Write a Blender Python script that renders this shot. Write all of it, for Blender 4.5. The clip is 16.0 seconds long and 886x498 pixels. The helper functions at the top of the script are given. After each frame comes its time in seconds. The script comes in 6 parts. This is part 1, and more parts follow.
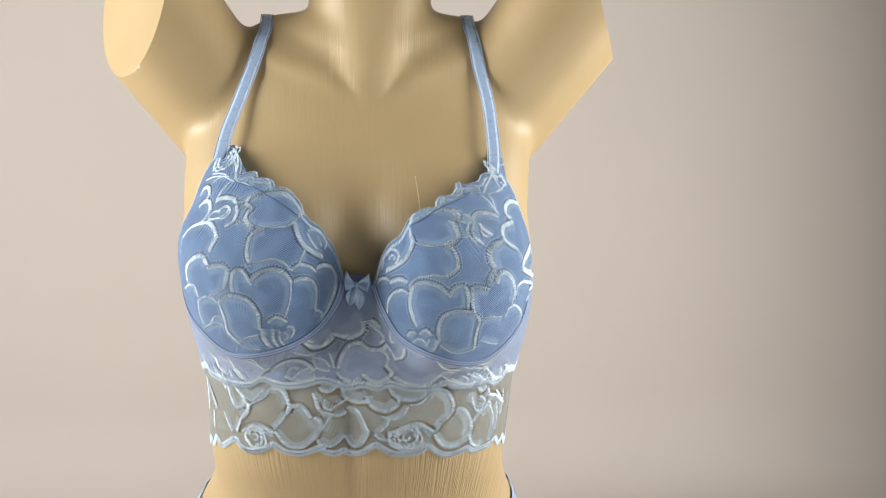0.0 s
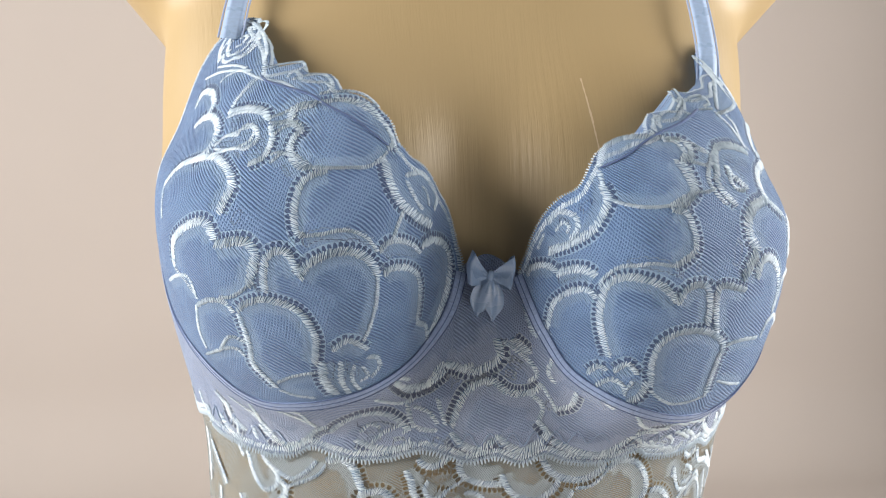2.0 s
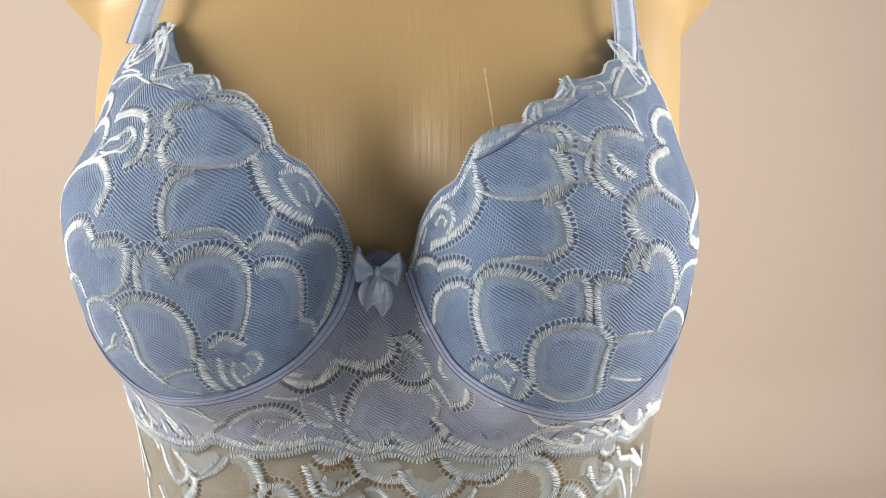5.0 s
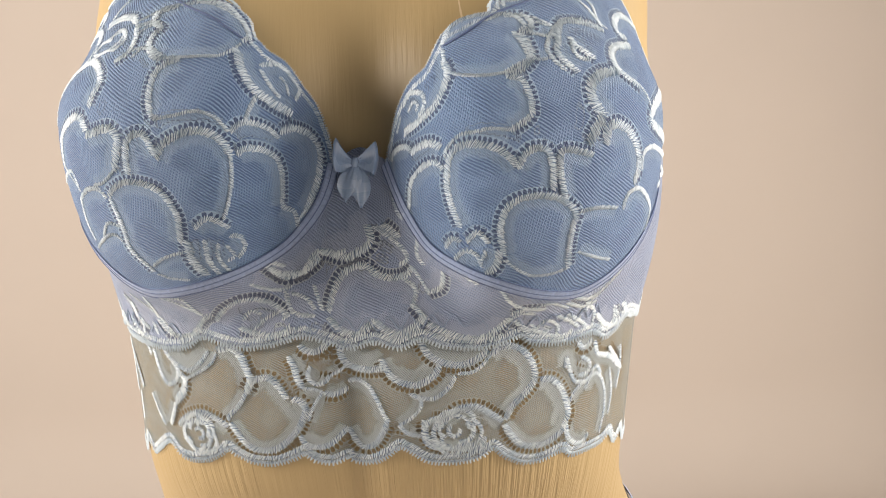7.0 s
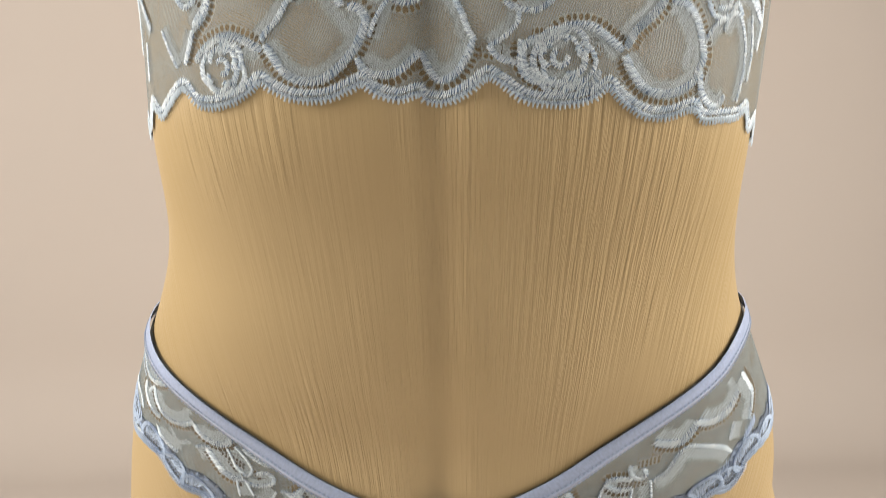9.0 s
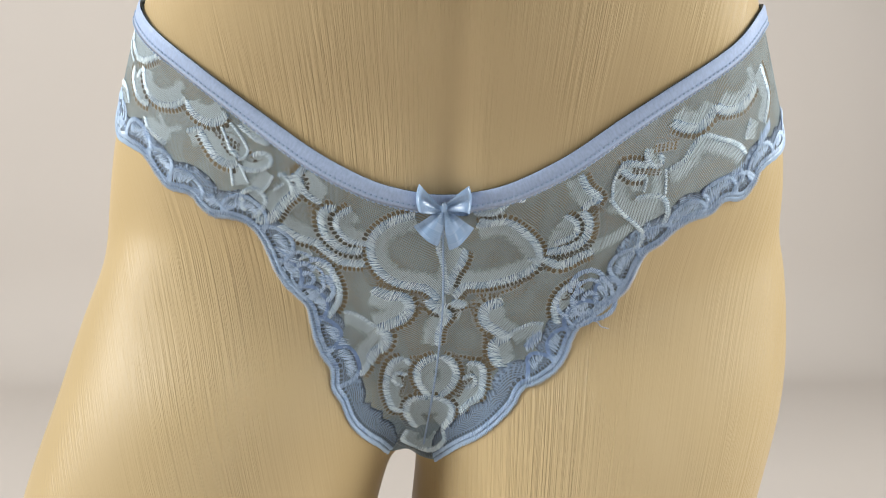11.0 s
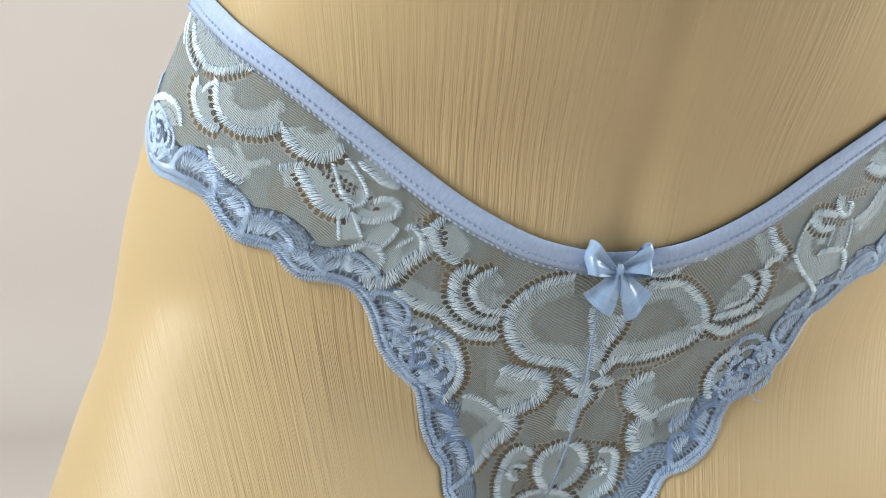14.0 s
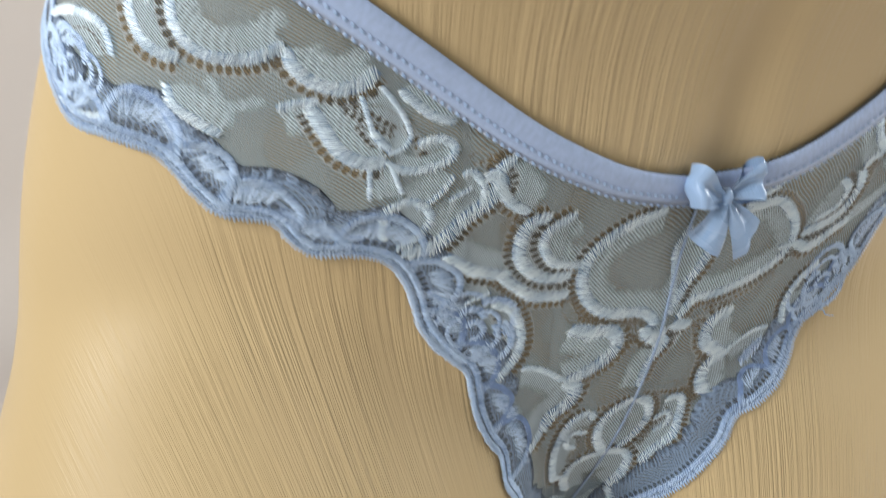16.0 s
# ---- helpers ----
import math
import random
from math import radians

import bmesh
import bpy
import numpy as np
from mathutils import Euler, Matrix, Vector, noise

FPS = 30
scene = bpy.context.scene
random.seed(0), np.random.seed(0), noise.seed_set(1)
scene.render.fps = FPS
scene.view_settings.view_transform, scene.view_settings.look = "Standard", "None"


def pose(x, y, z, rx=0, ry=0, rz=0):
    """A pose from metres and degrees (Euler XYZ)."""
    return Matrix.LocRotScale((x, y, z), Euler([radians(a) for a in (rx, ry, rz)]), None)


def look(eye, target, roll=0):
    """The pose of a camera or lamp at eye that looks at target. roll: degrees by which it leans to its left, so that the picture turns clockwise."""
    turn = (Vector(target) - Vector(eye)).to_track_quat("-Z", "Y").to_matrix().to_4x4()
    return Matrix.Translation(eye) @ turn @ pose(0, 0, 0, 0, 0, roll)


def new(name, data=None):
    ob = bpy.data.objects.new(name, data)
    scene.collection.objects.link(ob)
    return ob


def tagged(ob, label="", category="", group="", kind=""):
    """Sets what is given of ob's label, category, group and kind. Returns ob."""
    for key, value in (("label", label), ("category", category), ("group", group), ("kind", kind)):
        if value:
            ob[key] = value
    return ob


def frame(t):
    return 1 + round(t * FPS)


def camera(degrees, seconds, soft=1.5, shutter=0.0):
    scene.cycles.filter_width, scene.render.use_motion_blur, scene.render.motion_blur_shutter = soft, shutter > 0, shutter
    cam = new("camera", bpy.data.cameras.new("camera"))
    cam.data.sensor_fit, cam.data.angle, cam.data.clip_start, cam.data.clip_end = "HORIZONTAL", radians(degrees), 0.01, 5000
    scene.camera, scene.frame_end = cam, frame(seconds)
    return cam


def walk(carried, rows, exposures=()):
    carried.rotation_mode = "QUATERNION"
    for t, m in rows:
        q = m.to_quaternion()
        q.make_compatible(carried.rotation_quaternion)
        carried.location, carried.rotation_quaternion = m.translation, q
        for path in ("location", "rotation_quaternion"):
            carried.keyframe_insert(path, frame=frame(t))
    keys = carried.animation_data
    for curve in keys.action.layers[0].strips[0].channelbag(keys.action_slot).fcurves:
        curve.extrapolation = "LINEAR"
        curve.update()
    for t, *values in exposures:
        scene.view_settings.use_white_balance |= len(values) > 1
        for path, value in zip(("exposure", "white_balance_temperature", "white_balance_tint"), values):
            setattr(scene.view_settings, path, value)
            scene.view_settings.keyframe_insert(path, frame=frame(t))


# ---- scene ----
cam = camera(53.0, 16.0, 0.9, 0.3)
METRES, EYE, TILT, LEAN, TURN = 1.2, 0.7111, -9.0, 0.0, -5.5
ROWS = [
    (0.0, 0.0, 0.0, 0.0, -0.0, 0.0, 0.0),
    (0.5, -0.0067, 0.0662, 0.0094, 0.72, -2.3, -0.58),
    (1.0, -0.019, 0.1421, 0.0105, 1.32, -3.08, -0.92),
    (1.5, -0.0503, 0.2035, 0.0077, 0.09, -3.49, -0.78),
    (2.0, -0.0764, 0.2401, 0.0067, -2.18, -3.93, -0.7),
    (2.5, -0.0826, 0.2724, 0.0179, -3.38, -4.53, -0.92),
    (3.0, -0.08, 0.2952, 0.0302, -2.06, -6.76, -0.84),
    (3.5, -0.0656, 0.2998, 0.0253, -0.11, -8.3, -0.42),
    (4.0, -0.0416, 0.2837, 0.0211, 1.7, -7.42, -0.1),
    (6.5, 0.0078, 0.2232, -0.0326, 6.66, -0.72, 1.6),
    (7.0, 0.0067, 0.229, -0.0498, 5.68, -0.15, 2.1),
    (7.5, -0.0038, 0.241, -0.0668, 5.55, 0.83, 1.68),
    (8.0, -0.015, 0.2655, -0.0953, 5.45, 1.52, 1.18),
    (8.5, -0.0238, 0.2856, -0.129, 5.52, 1.7, 0.62),
    (9.0, -0.0316, 0.3016, -0.1714, 5.31, 2.15, 0.47),
    (9.5, -0.0354, 0.3044, -0.2036, 4.58, 3.32, 0.39),
    (10.0, -0.0415, 0.3125, -0.247, 3.88, 2.69, -0.96),
    (12.5, -0.0858, 0.34, -0.2946, -0.48, 3.37, 0.93),
    (13.0, -0.1074, 0.3528, -0.2791, -2.39, 3.69, -0.02),
    (13.5, -0.1264, 0.366, -0.2695, -4.77, 3.84, -0.56),
    (14.0, -0.1493, 0.3914, -0.2641, -9.41, 2.86, 0.35),
    (14.5, -0.1757, 0.4305, -0.2462, -14.56, 0.94, 1.88),
    (15.0, -0.1932, 0.4547, -0.2227, -18.19, -1.43, 3.08),
    (15.5, -0.1943, 0.465, -0.2201, -20.63, -5.12, 5.21),
    (16.0, -0.1824, 0.4644, -0.2406, -20.38, -6.82, 6.18),
]
walk(cam, [(t, pose(0, 0, EYE, TILT, LEAN, TURN) @ pose(METRES * x, METRES * y, METRES * z, 90 + pitch, roll, yaw)) for t, x, y, z, yaw, pitch, roll in ROWS],
     [(0.0, 0.03, 6400, 8), (1.0, 0.0, 6400, 8), (2.0, 0.04, 6500, 11), (3.0, 0.06, 6650, 12.5), (4.2, 0.03, 7350, 13), (7.0, 0.03, 7400, 14), (9.5, -0.1, 6800, 9.5), (10.2, 0.04, 6400, 7), (12.5, 0.09, 6100, 5), (14.0, 0.12, 6050, 4), (15.0, 0.02, 6000, 4), (16.0, -0.03, 6100, 6.5)])

# ---- world, sun, lamps ----
world = bpy.data.worlds.new("studio_air")
scene.world = world
world.use_nodes = True
world.node_tree.nodes["Background"].inputs[0].default_value = (1.0, 0.96, 0.93, 1)
world.node_tree.nodes["Background"].inputs[1].default_value = 0.08


def softbox(name, eye, target, watts, sx, sy, colour, spread=180):
    lamp = bpy.data.lights.new(name, "AREA")
    lamp.shape, lamp.size, lamp.size_y, lamp.energy, lamp.color = "RECTANGLE", sx, sy, watts, colour
    lamp.spread = radians(spread)
    ob = new(name, lamp)
    ob.matrix_world = look(eye, target)
    return ob


softbox("softbox_lamp", (-1.2, 0.45, 0.95), (0.0, 0.75, 0.55), 23.5, 0.5, 0.9, (1.0, 0.95, 0.9), 165)
softbox("softbox_lamp", (1.0, 0.53, 0.76), (0.0, 0.75, 0.53), 12.5, 0.4, 0.8, (1.0, 0.95, 0.9), 160)
# fill added from ahead without a known source, to brighten fronts and undersides
softbox("fill_lamp", (0.6, -1.05, 0.28), (0.0, 0.8, 0.5), 7.5, 1.2, 0.9, (1.0, 0.96, 0.92))

# ---- materials ----


def material(name):
    m = bpy.data.materials.new(name)
    m.use_nodes = True
    nt = m.node_tree
    return m, nt, nt.nodes["Principled BSDF"]


def node(nt, kind, **inputs):
    n = nt.nodes.new(kind)
    for key, value in inputs.items():
        n.inputs[key.replace("_", " ")].default_value = value
    return n


def ramp(nt, source, stops):
    n = nt.nodes.new("ShaderNodeValToRGB")
    while len(n.color_ramp.elements) < len(stops):
        n.color_ramp.elements.new(0.5)
    for e, (p, c) in zip(n.color_ramp.elements, stops):
        e.position, e.color = p, (*c, 1)
    nt.links.new(source, n.inputs[0])
    return n


def scaled(nt, source, scale):
    n = nt.nodes.new("ShaderNodeMapping")
    n.inputs["Scale"].default_value = scale
    nt.links.new(source, n.inputs["Vector"])
    return n.outputs[0]


def bump(nt, bsdf, height, strength, distance):
    n = nt.nodes.new("ShaderNodeBump")
    n.inputs["Strength"].default_value, n.inputs["Distance"].default_value = strength, distance
    nt.links.new(height, n.inputs["Height"])
    nt.links.new(n.outputs[0], bsdf.inputs["Normal"])
    return n


def paint_material():
    """Tan mannequin paint, brushed on in long upright strokes."""
    m, nt, b = material("tan_paint")
    co = nt.nodes.new("ShaderNodeTexCoord").outputs["Object"]
    sep = nt.nodes.new("ShaderNodeSeparateXYZ")
    nt.links.new(co, sep.inputs[0])
    down = nt.nodes.new("ShaderNodeMath")
    down.inputs[1].default_value = 0.30
    nt.links.new(sep.outputs[2], down.inputs[0])
    fan = nt.nodes.new("ShaderNodeMath")
    fan.operation = "DIVIDE"
    nt.links.new(sep.outputs[0], fan.inputs[0])
    nt.links.new(down.outputs[0], fan.inputs[1])
    stroke = nt.nodes.new("ShaderNodeCombineXYZ")
    for k, q in enumerate((fan.outputs[0], sep.outputs[1], sep.outputs[2])):
        nt.links.new(q, stroke.inputs[k])
    streak = node(nt, "ShaderNodeTexNoise", Scale=1.0, Detail=3.5, Roughness=0.62)
    nt.links.new(scaled(nt, stroke.outputs[0], (400, 40, 2.0)), streak.inputs["Vector"])
    patch = node(nt, "ShaderNodeTexNoise", Scale=9.0, Detail=2.0)
    nt.links.new(co, patch.inputs["Vector"])
    tone = ramp(nt, patch.outputs[0], [(0.3, (0.445, 0.333, 0.172)), (0.7, (0.507, 0.386, 0.21))])

    def math_(op, *args):
        n = nt.nodes.new("ShaderNodeMath")
        n.operation = op
        for k, a in enumerate(args):
            if isinstance(a, (int, float)):
                n.inputs[k].default_value = a
            else:
                nt.links.new(a, n.inputs[k])
        return n.outputs[0]

    # a long pale scratch on the chest
    away = math_("ABSOLUTE", math_("SUBTRACT", sep.outputs[0], math_("MULTIPLY_ADD", sep.outputs[2], -0.098, 0.1076)))
    fleck = node(nt, "ShaderNodeTexNoise", Scale=300.0, Detail=1.0)
    nt.links.new(co, fleck.inputs["Vector"])
    wide = math_("MULTIPLY_ADD", fleck.outputs[0], 0.0009, -0.00015)
    inside = math_("LESS_THAN", math_("ABSOLUTE", math_("SUBTRACT", sep.outputs[2], 0.647)), 0.0145)
    front_only = math_("LESS_THAN", sep.outputs[1], 0.72)
    scratch = nt.nodes.new("ShaderNodeMix")
    scratch.data_type = "RGBA"
    nt.links.new(math_("MULTIPLY", math_("MULTIPLY", math_("LESS_THAN", away, wide), inside), front_only), scratch.inputs[0])
    nt.links.new(tone.outputs[0], scratch.inputs[6])
    scratch.inputs[7].default_value = (0.68, 0.56, 0.38, 1)
    nt.links.new(scratch.outputs[2], b.inputs["Base Color"])
    b.inputs["Roughness"].default_value = 0.44
    b.inputs["Specular IOR Level"].default_value = 0.5
    amount = nt.nodes.new("ShaderNodeMath")
    amount.operation = "MULTIPLY"
    where = node(nt, "ShaderNodeTexNoise", Scale=1.0, Detail=2.0)
    nt.links.new(scaled(nt, co, (16, 7, 4.5)), where.inputs["Vector"])
    mask = ramp(nt, where.outputs[0], [(0.42, (0.14, 0.14, 0.14)), (0.60, (1, 1, 1))])
    flank = nt.nodes.new("ShaderNodeMath")
    flank.operation = "ABSOLUTE"
    nt.links.new(sep.outputs[0], flank.inputs[0])
    front = ramp(nt, flank.outputs[0], [(0.115, (1, 1, 1)), (0.16, (0.45, 0.45, 0.45))])
    upper = ramp(nt, sep.outputs[2], [(0.53, (1, 1, 1)), (0.60, (0.22, 0.22, 0.22))])
    front_part = nt.nodes.new("ShaderNodeMath")
    front_part.operation = "MULTIPLY"
    nt.links.new(front.outputs[0], front_part.inputs[0])
    nt.links.new(upper.outputs[0], front_part.inputs[1])
    both = nt.nodes.new("ShaderNodeMath")
    both.operation = "MULTIPLY"
    nt.links.new(mask.outputs[0], both.inputs[0])
    nt.links.new(front_part.outputs[0], both.inputs[1])
    nt.links.new(streak.outputs[0], amount.inputs[0])
    nt.links.new(both.outputs[0], amount.inputs[1])
    bump(nt, b, amount.outputs[0], 0.8, 0.0017)
    return m


def plain_material(name, colour, rough, scale=60.0, vary=0.06):
    m, nt, b = material(name)
    co = nt.nodes.new("ShaderNodeTexCoord").outputs["Object"]
    n = node(nt, "ShaderNodeTexNoise", Scale=scale, Detail=4.0)
    nt.links.new(co, n.inputs["Vector"])
    lo, hi = [c * (1 - vary) for c in colour], [c * (1 + vary) for c in colour]
    nt.links.new(ramp(nt, n.outputs[0], [(0.3, lo), (0.7, hi)]).outputs[0], b.inputs["Base Color"])
    b.inputs["Roughness"].default_value = rough
    return m


PAINT = paint_material()
PAPER = plain_material("backdrop_paper", (0.56, 0.512, 0.474), 0.85, 2.0, 0.03)
def weave_material(name, thread, gap, rough, lines, sheer=0.0, lustre=0.0, turn=True, hole_shade=(0.035, 0.065, 0.15), hatched=()):
    """Warp-knit lace ground: ribs and fine mesh that turn from motif to motif, with ladders of eyelets where the cloth is marked so.
    lines: ribs a millimetre; sheer: how much shows through."""
    m, nt, b = material(name)
    uvn = nt.nodes.new("ShaderNodeUVMap").outputs[0]

    def math_(op, *args):
        n = nt.nodes.new("ShaderNodeMath")
        n.operation = op
        for k, a in enumerate(args):
            if isinstance(a, (int, float)):
                n.inputs[k].default_value = a
            else:
                nt.links.new(a, n.inputs[k])
        return n.outputs[0]

    def noise(scale, detail):
        n = node(nt, "ShaderNodeTexNoise", Scale=scale, Detail=detail)
        nt.links.new(uvn, n.inputs["Vector"])
        return n.outputs[0]

    def mark(word):
        n = nt.nodes.new("ShaderNodeAttribute")
        n.attribute_name = word
        return n.outputs["Fac"]

    def wave(x, y, bend):
        line = math_("ADD", math_("MULTIPLY", sep.outputs[0], x), math_("MULTIPLY", sep.outputs[1], y))
        bent = math_("ADD", line, math_("MULTIPLY", bend, 9.0 if turn else 3.0))
        phase = math_("MULTIPLY_ADD", bent, lines * 2 * math.pi, math_("MULTIPLY", fine, 2.6))
        return math_("MULTIPLY_ADD", math_("SINE", phase), 0.5, 0.5)

    def mixed(fac, one, two):
        n = nt.nodes.new("ShaderNodeMix")
        n.data_type = "RGBA"
        nt.links.new(fac, n.inputs[0])
        for k, q in ((6, one), (7, two)):
            if isinstance(q, tuple):
                n.inputs[k].default_value = (*q, 1)
            else:
                nt.links.new(q, n.inputs[k])
        return n.outputs[2]

    sep = nt.nodes.new("ShaderNodeSeparateXYZ")
    nt.links.new(uvn, sep.inputs[0])
    fine = noise(0.55, 2.0)
    bend = noise(0.035, 0.5)
    ribs, cross = wave(0.5, 0.85, bend), wave(0.95, -0.35, noise(0.03, 0.3))
    zone = ramp(nt, noise(0.07, 0.0), [(0.40, (0.1, 0.1, 0.1)), (0.58, (1, 1, 1))]).outputs[0]
    mesh = math_("MAXIMUM", ribs, math_("MULTIPLY", cross, zone))
    fuzz = noise(2.6, 2.0)
    ground = math_("MULTIPLY_ADD", mesh, 0.78, math_("MULTIPLY_ADD", fuzz, 1.1, -0.47))
    strand = 0.0
    if hatched:  # fine slanted hatching, close together by the cord and thinning out into the net
        lean = math_("ADD", math_("MULTIPLY", sep.outputs[0], 0.75), math_("MULTIPLY", sep.outputs[1], 0.66))
        hatch = math_("SINE", math_("MULTIPLY_ADD", lean, 7.4, math_("MULTIPLY", fine, 3.0)))
        hatch = math_("ADD", math_("MULTIPLY_ADD", hatch, 0.42, 0.30), math_("MULTIPLY_ADD", fuzz, 0.9, -0.45))
        thick = math_("ADD", math_("MULTIPLY", mark("fill"), 2.4), math_("MULTIPLY_ADD", fine, 1.6, -0.8))
        thick = math_("MULTIPLY", math_("GREATER_THAN", mark("fill"), 0.01), math_("MINIMUM", 1.0, math_("MAXIMUM", 0.0, thick)))
        strand = math_("MAXIMUM", 0.0, math_("MINIMUM", 1.0, math_("MULTIPLY", thick, math_("MULTIPLY_ADD", hatch, 1.4, 0.33))))
    ground = math_("ADD", ground, math_("MULTIPLY", strand, 1.0 if sheer else 0.6))
    ladder = math_("SUBTRACT", math_("FRACT", mark("eye_u")), 0.5)
    across = mark("eye_v")
    oval = math_("ADD", math_("MULTIPLY", across, across), math_("MULTIPLY", math_("MULTIPLY", ladder, ladder), 6.2))
    oval = math_("ADD", oval, math_("MULTIPLY_ADD", fuzz, 0.8, -0.4))
    oval = math_("ADD", oval, math_("MULTIPLY_ADD", bend, 1.6, -0.75))
    hole_here = math_("LESS_THAN", oval, 0.98)
    bars = math_("MULTIPLY", math_("LESS_THAN", math_("ABSOLUTE", across), 1.15), math_("SUBTRACT", 1.0, hole_here))
    colour = mixed(math_("MINIMUM", 1.0, math_("MAXIMUM", 0.0, ground)), gap, thread)
    colour = mixed(math_("MULTIPLY", strand, 0.95 if sheer else 0.75), colour, hatched or thread)
    colour = mixed(math_("MULTIPLY", bars, 0.3 if sheer else 0.8), colour, tuple(min(0.7, 1.25 * c) for c in hatched or thread))
    nt.links.new(mixed(hole_here, colour, hole_shade), b.inputs["Base Color"])
    b.inputs["Roughness"].default_value = rough
    b.inputs["Sheen Weight"].default_value = lustre
    height = math_("SUBTRACT", math_("MULTIPLY_ADD", bars, 0.5, ground), math_("MULTIPLY", hole_here, 2.0))
    bump(nt, b, height, 0.85, 0.0006)
    if sheer:
        clear = nt.nodes.new("ShaderNodeBsdfTransparent")
        mix = nt.nodes.new("ShaderNodeMixShader")
        cover = math_("MULTIPLY_ADD", ground, 0.50, 0.66 - sheer)
        cover = math_("MAXIMUM", cover, math_("MULTIPLY", bars, 0.7))
        # eyelets let little through; their dark colour stands in for the shade behind
        nt.links.new(math_("MULTIPLY", cover, math_("MULTIPLY_ADD", hole_here, -0.16, 1.0)), mix.inputs[0])
        nt.links.new(clear.outputs[0], mix.inputs[1])
        nt.links.new(b.outputs[0], mix.inputs[2])
        nt.links.new(mix.outputs[0], nt.nodes["Material Output"].inputs[0])
    return m


def thread_material(name, colour, rough, pitch=2.6, sheen=0.15, spec=0.5, depth=0.0003, vary=1.0):
    """Satin-stitched thread: fine strands across the cord, paler and duller by strand."""
    m, nt, b = material(name)
    uvn = nt.nodes.new("ShaderNodeUVMap").outputs[0]
    n = node(nt, "ShaderNodeTexNoise", Scale=1.0, Detail=2.0)
    nt.links.new(scaled(nt, uvn, (pitch, 0.35, 1)), n.inputs["Vector"])
    patch = node(nt, "ShaderNodeTexNoise", Scale=0.12, Detail=1.0)
    nt.links.new(uvn, patch.inputs["Vector"])
    lo, hi = [c * (1 - 0.5 * vary) for c in colour], [min(1, c * (1 + 0.3 * vary)) for c in colour]
    tone = ramp(nt, n.outputs[0], [(0.32, lo), (0.68, hi)])
    nt.links.new(tone.outputs[0], b.inputs["Base Color"])
    gloss = ramp(nt, patch.outputs[0], [(0.35, (rough - 0.12,) * 3), (0.65, (rough + 0.15,) * 3)])
    nt.links.new(gloss.outputs[0], b.inputs["Roughness"])
    b.inputs["Sheen Weight"].default_value = sheen
    b.inputs["Specular IOR Level"].default_value = spec
    bump(nt, b, n.outputs[0], 0.6, depth)
    return m


def cord_material(name, shade, colour, light, rough, depth=0.0005, pitch=0.95):
    """Raised embroidery: slanted strands of pale thread laid side by side, with the darker ground between them. pitch: millimetres a strand."""
    m, nt, b = material(name)
    uvn = nt.nodes.new("ShaderNodeUVMap").outputs[0]

    def math_(op, *args):
        n = nt.nodes.new("ShaderNodeMath")
        n.operation = op
        for k, a in enumerate(args):
            if isinstance(a, (int, float)):
                n.inputs[k].default_value = a
            else:
                nt.links.new(a, n.inputs[k])
        return n.outputs[0]

    def noise(scale, detail):
        n = node(nt, "ShaderNodeTexNoise", Scale=1.0, Detail=detail, Roughness=0.65)
        nt.links.new(scaled(nt, uvn, scale), n.inputs["Vector"])
        return n.outputs[0]

    sep = nt.nodes.new("ShaderNodeSeparateXYZ")
    nt.links.new(uvn, sep.inputs[0])
    along = math_("MULTIPLY_ADD", sep.outputs[1], 0.55, sep.outputs[0])
    phase = math_("MULTIPLY_ADD", along, 2 * math.pi / pitch, math_("MULTIPLY", noise((0.7, 0.5, 1), 2.0), 7.0))
    strand = math_("MULTIPLY_ADD", math_("SINE", phase), 0.30, 0.5)
    strand = math_("ADD", strand, math_("MULTIPLY_ADD", noise((2.2, 0.9, 1), 3.0), 0.9, -0.45))
    tone = ramp(nt, strand, [(0.12, shade), (0.42, colour), (0.82, light)])
    nt.links.new(tone.outputs[0], b.inputs["Base Color"])
    b.inputs["Roughness"].default_value = rough
    b.inputs["Sheen Weight"].default_value = 0.1
    bump(nt, b, strand, 0.8, depth)
    return m


CUP_LACE = weave_material("cup_lace", (0.215, 0.365, 0.615), (0.05, 0.112, 0.28), 0.62, 0.85, 0.0, 0.2, True, (0.05, 0.10, 0.23), (0.275, 0.41, 0.60))
LILAC = weave_material("lilac_lace", (0.365, 0.47, 0.685), (0.17, 0.23, 0.38), 0.6, 0.85, 0.0, 0.25, True, (0.09, 0.125, 0.23), (0.43, 0.51, 0.67))
# the nets' eyelet colours paint in the shaded skin behind them
NET = weave_material("sheer_net", (0.35, 0.445, 0.50), (0.20, 0.27, 0.29), 0.55, 1.1, 0.30, 0.2, True, (0.07, 0.072, 0.06), (0.60, 0.715, 0.78))
BAND_NET = weave_material("sheer_band_net", (0.42, 0.50, 0.53), (0.28, 0.335, 0.34), 0.55, 1.1, 0.37, 0.2, True, (0.085, 0.08, 0.06), (0.50, 0.60, 0.66))
BLUE_CORD = cord_material("blue_cord", (0.18, 0.255, 0.42), (0.28, 0.385, 0.57), (0.40, 0.51, 0.68), 0.5, 0.0003)
CASING = thread_material("lilac_tape", (0.28, 0.375, 0.585), 0.55, 1.2, 0.3, 0.4, 0.00008, 0.35)
ELASTIC = thread_material("pale_elastic", (0.36, 0.455, 0.665), 0.6, 0.9, 0.3, 0.4, 0.00004, 0.2)
SEAM = thread_material("dark_seam", (0.10, 0.16, 0.33), 0.7)
SATIN = thread_material("blue_satin", (0.26, 0.375, 0.565), 0.25, 3.0, 0.1, 0.8, 0.00002, 0.15)
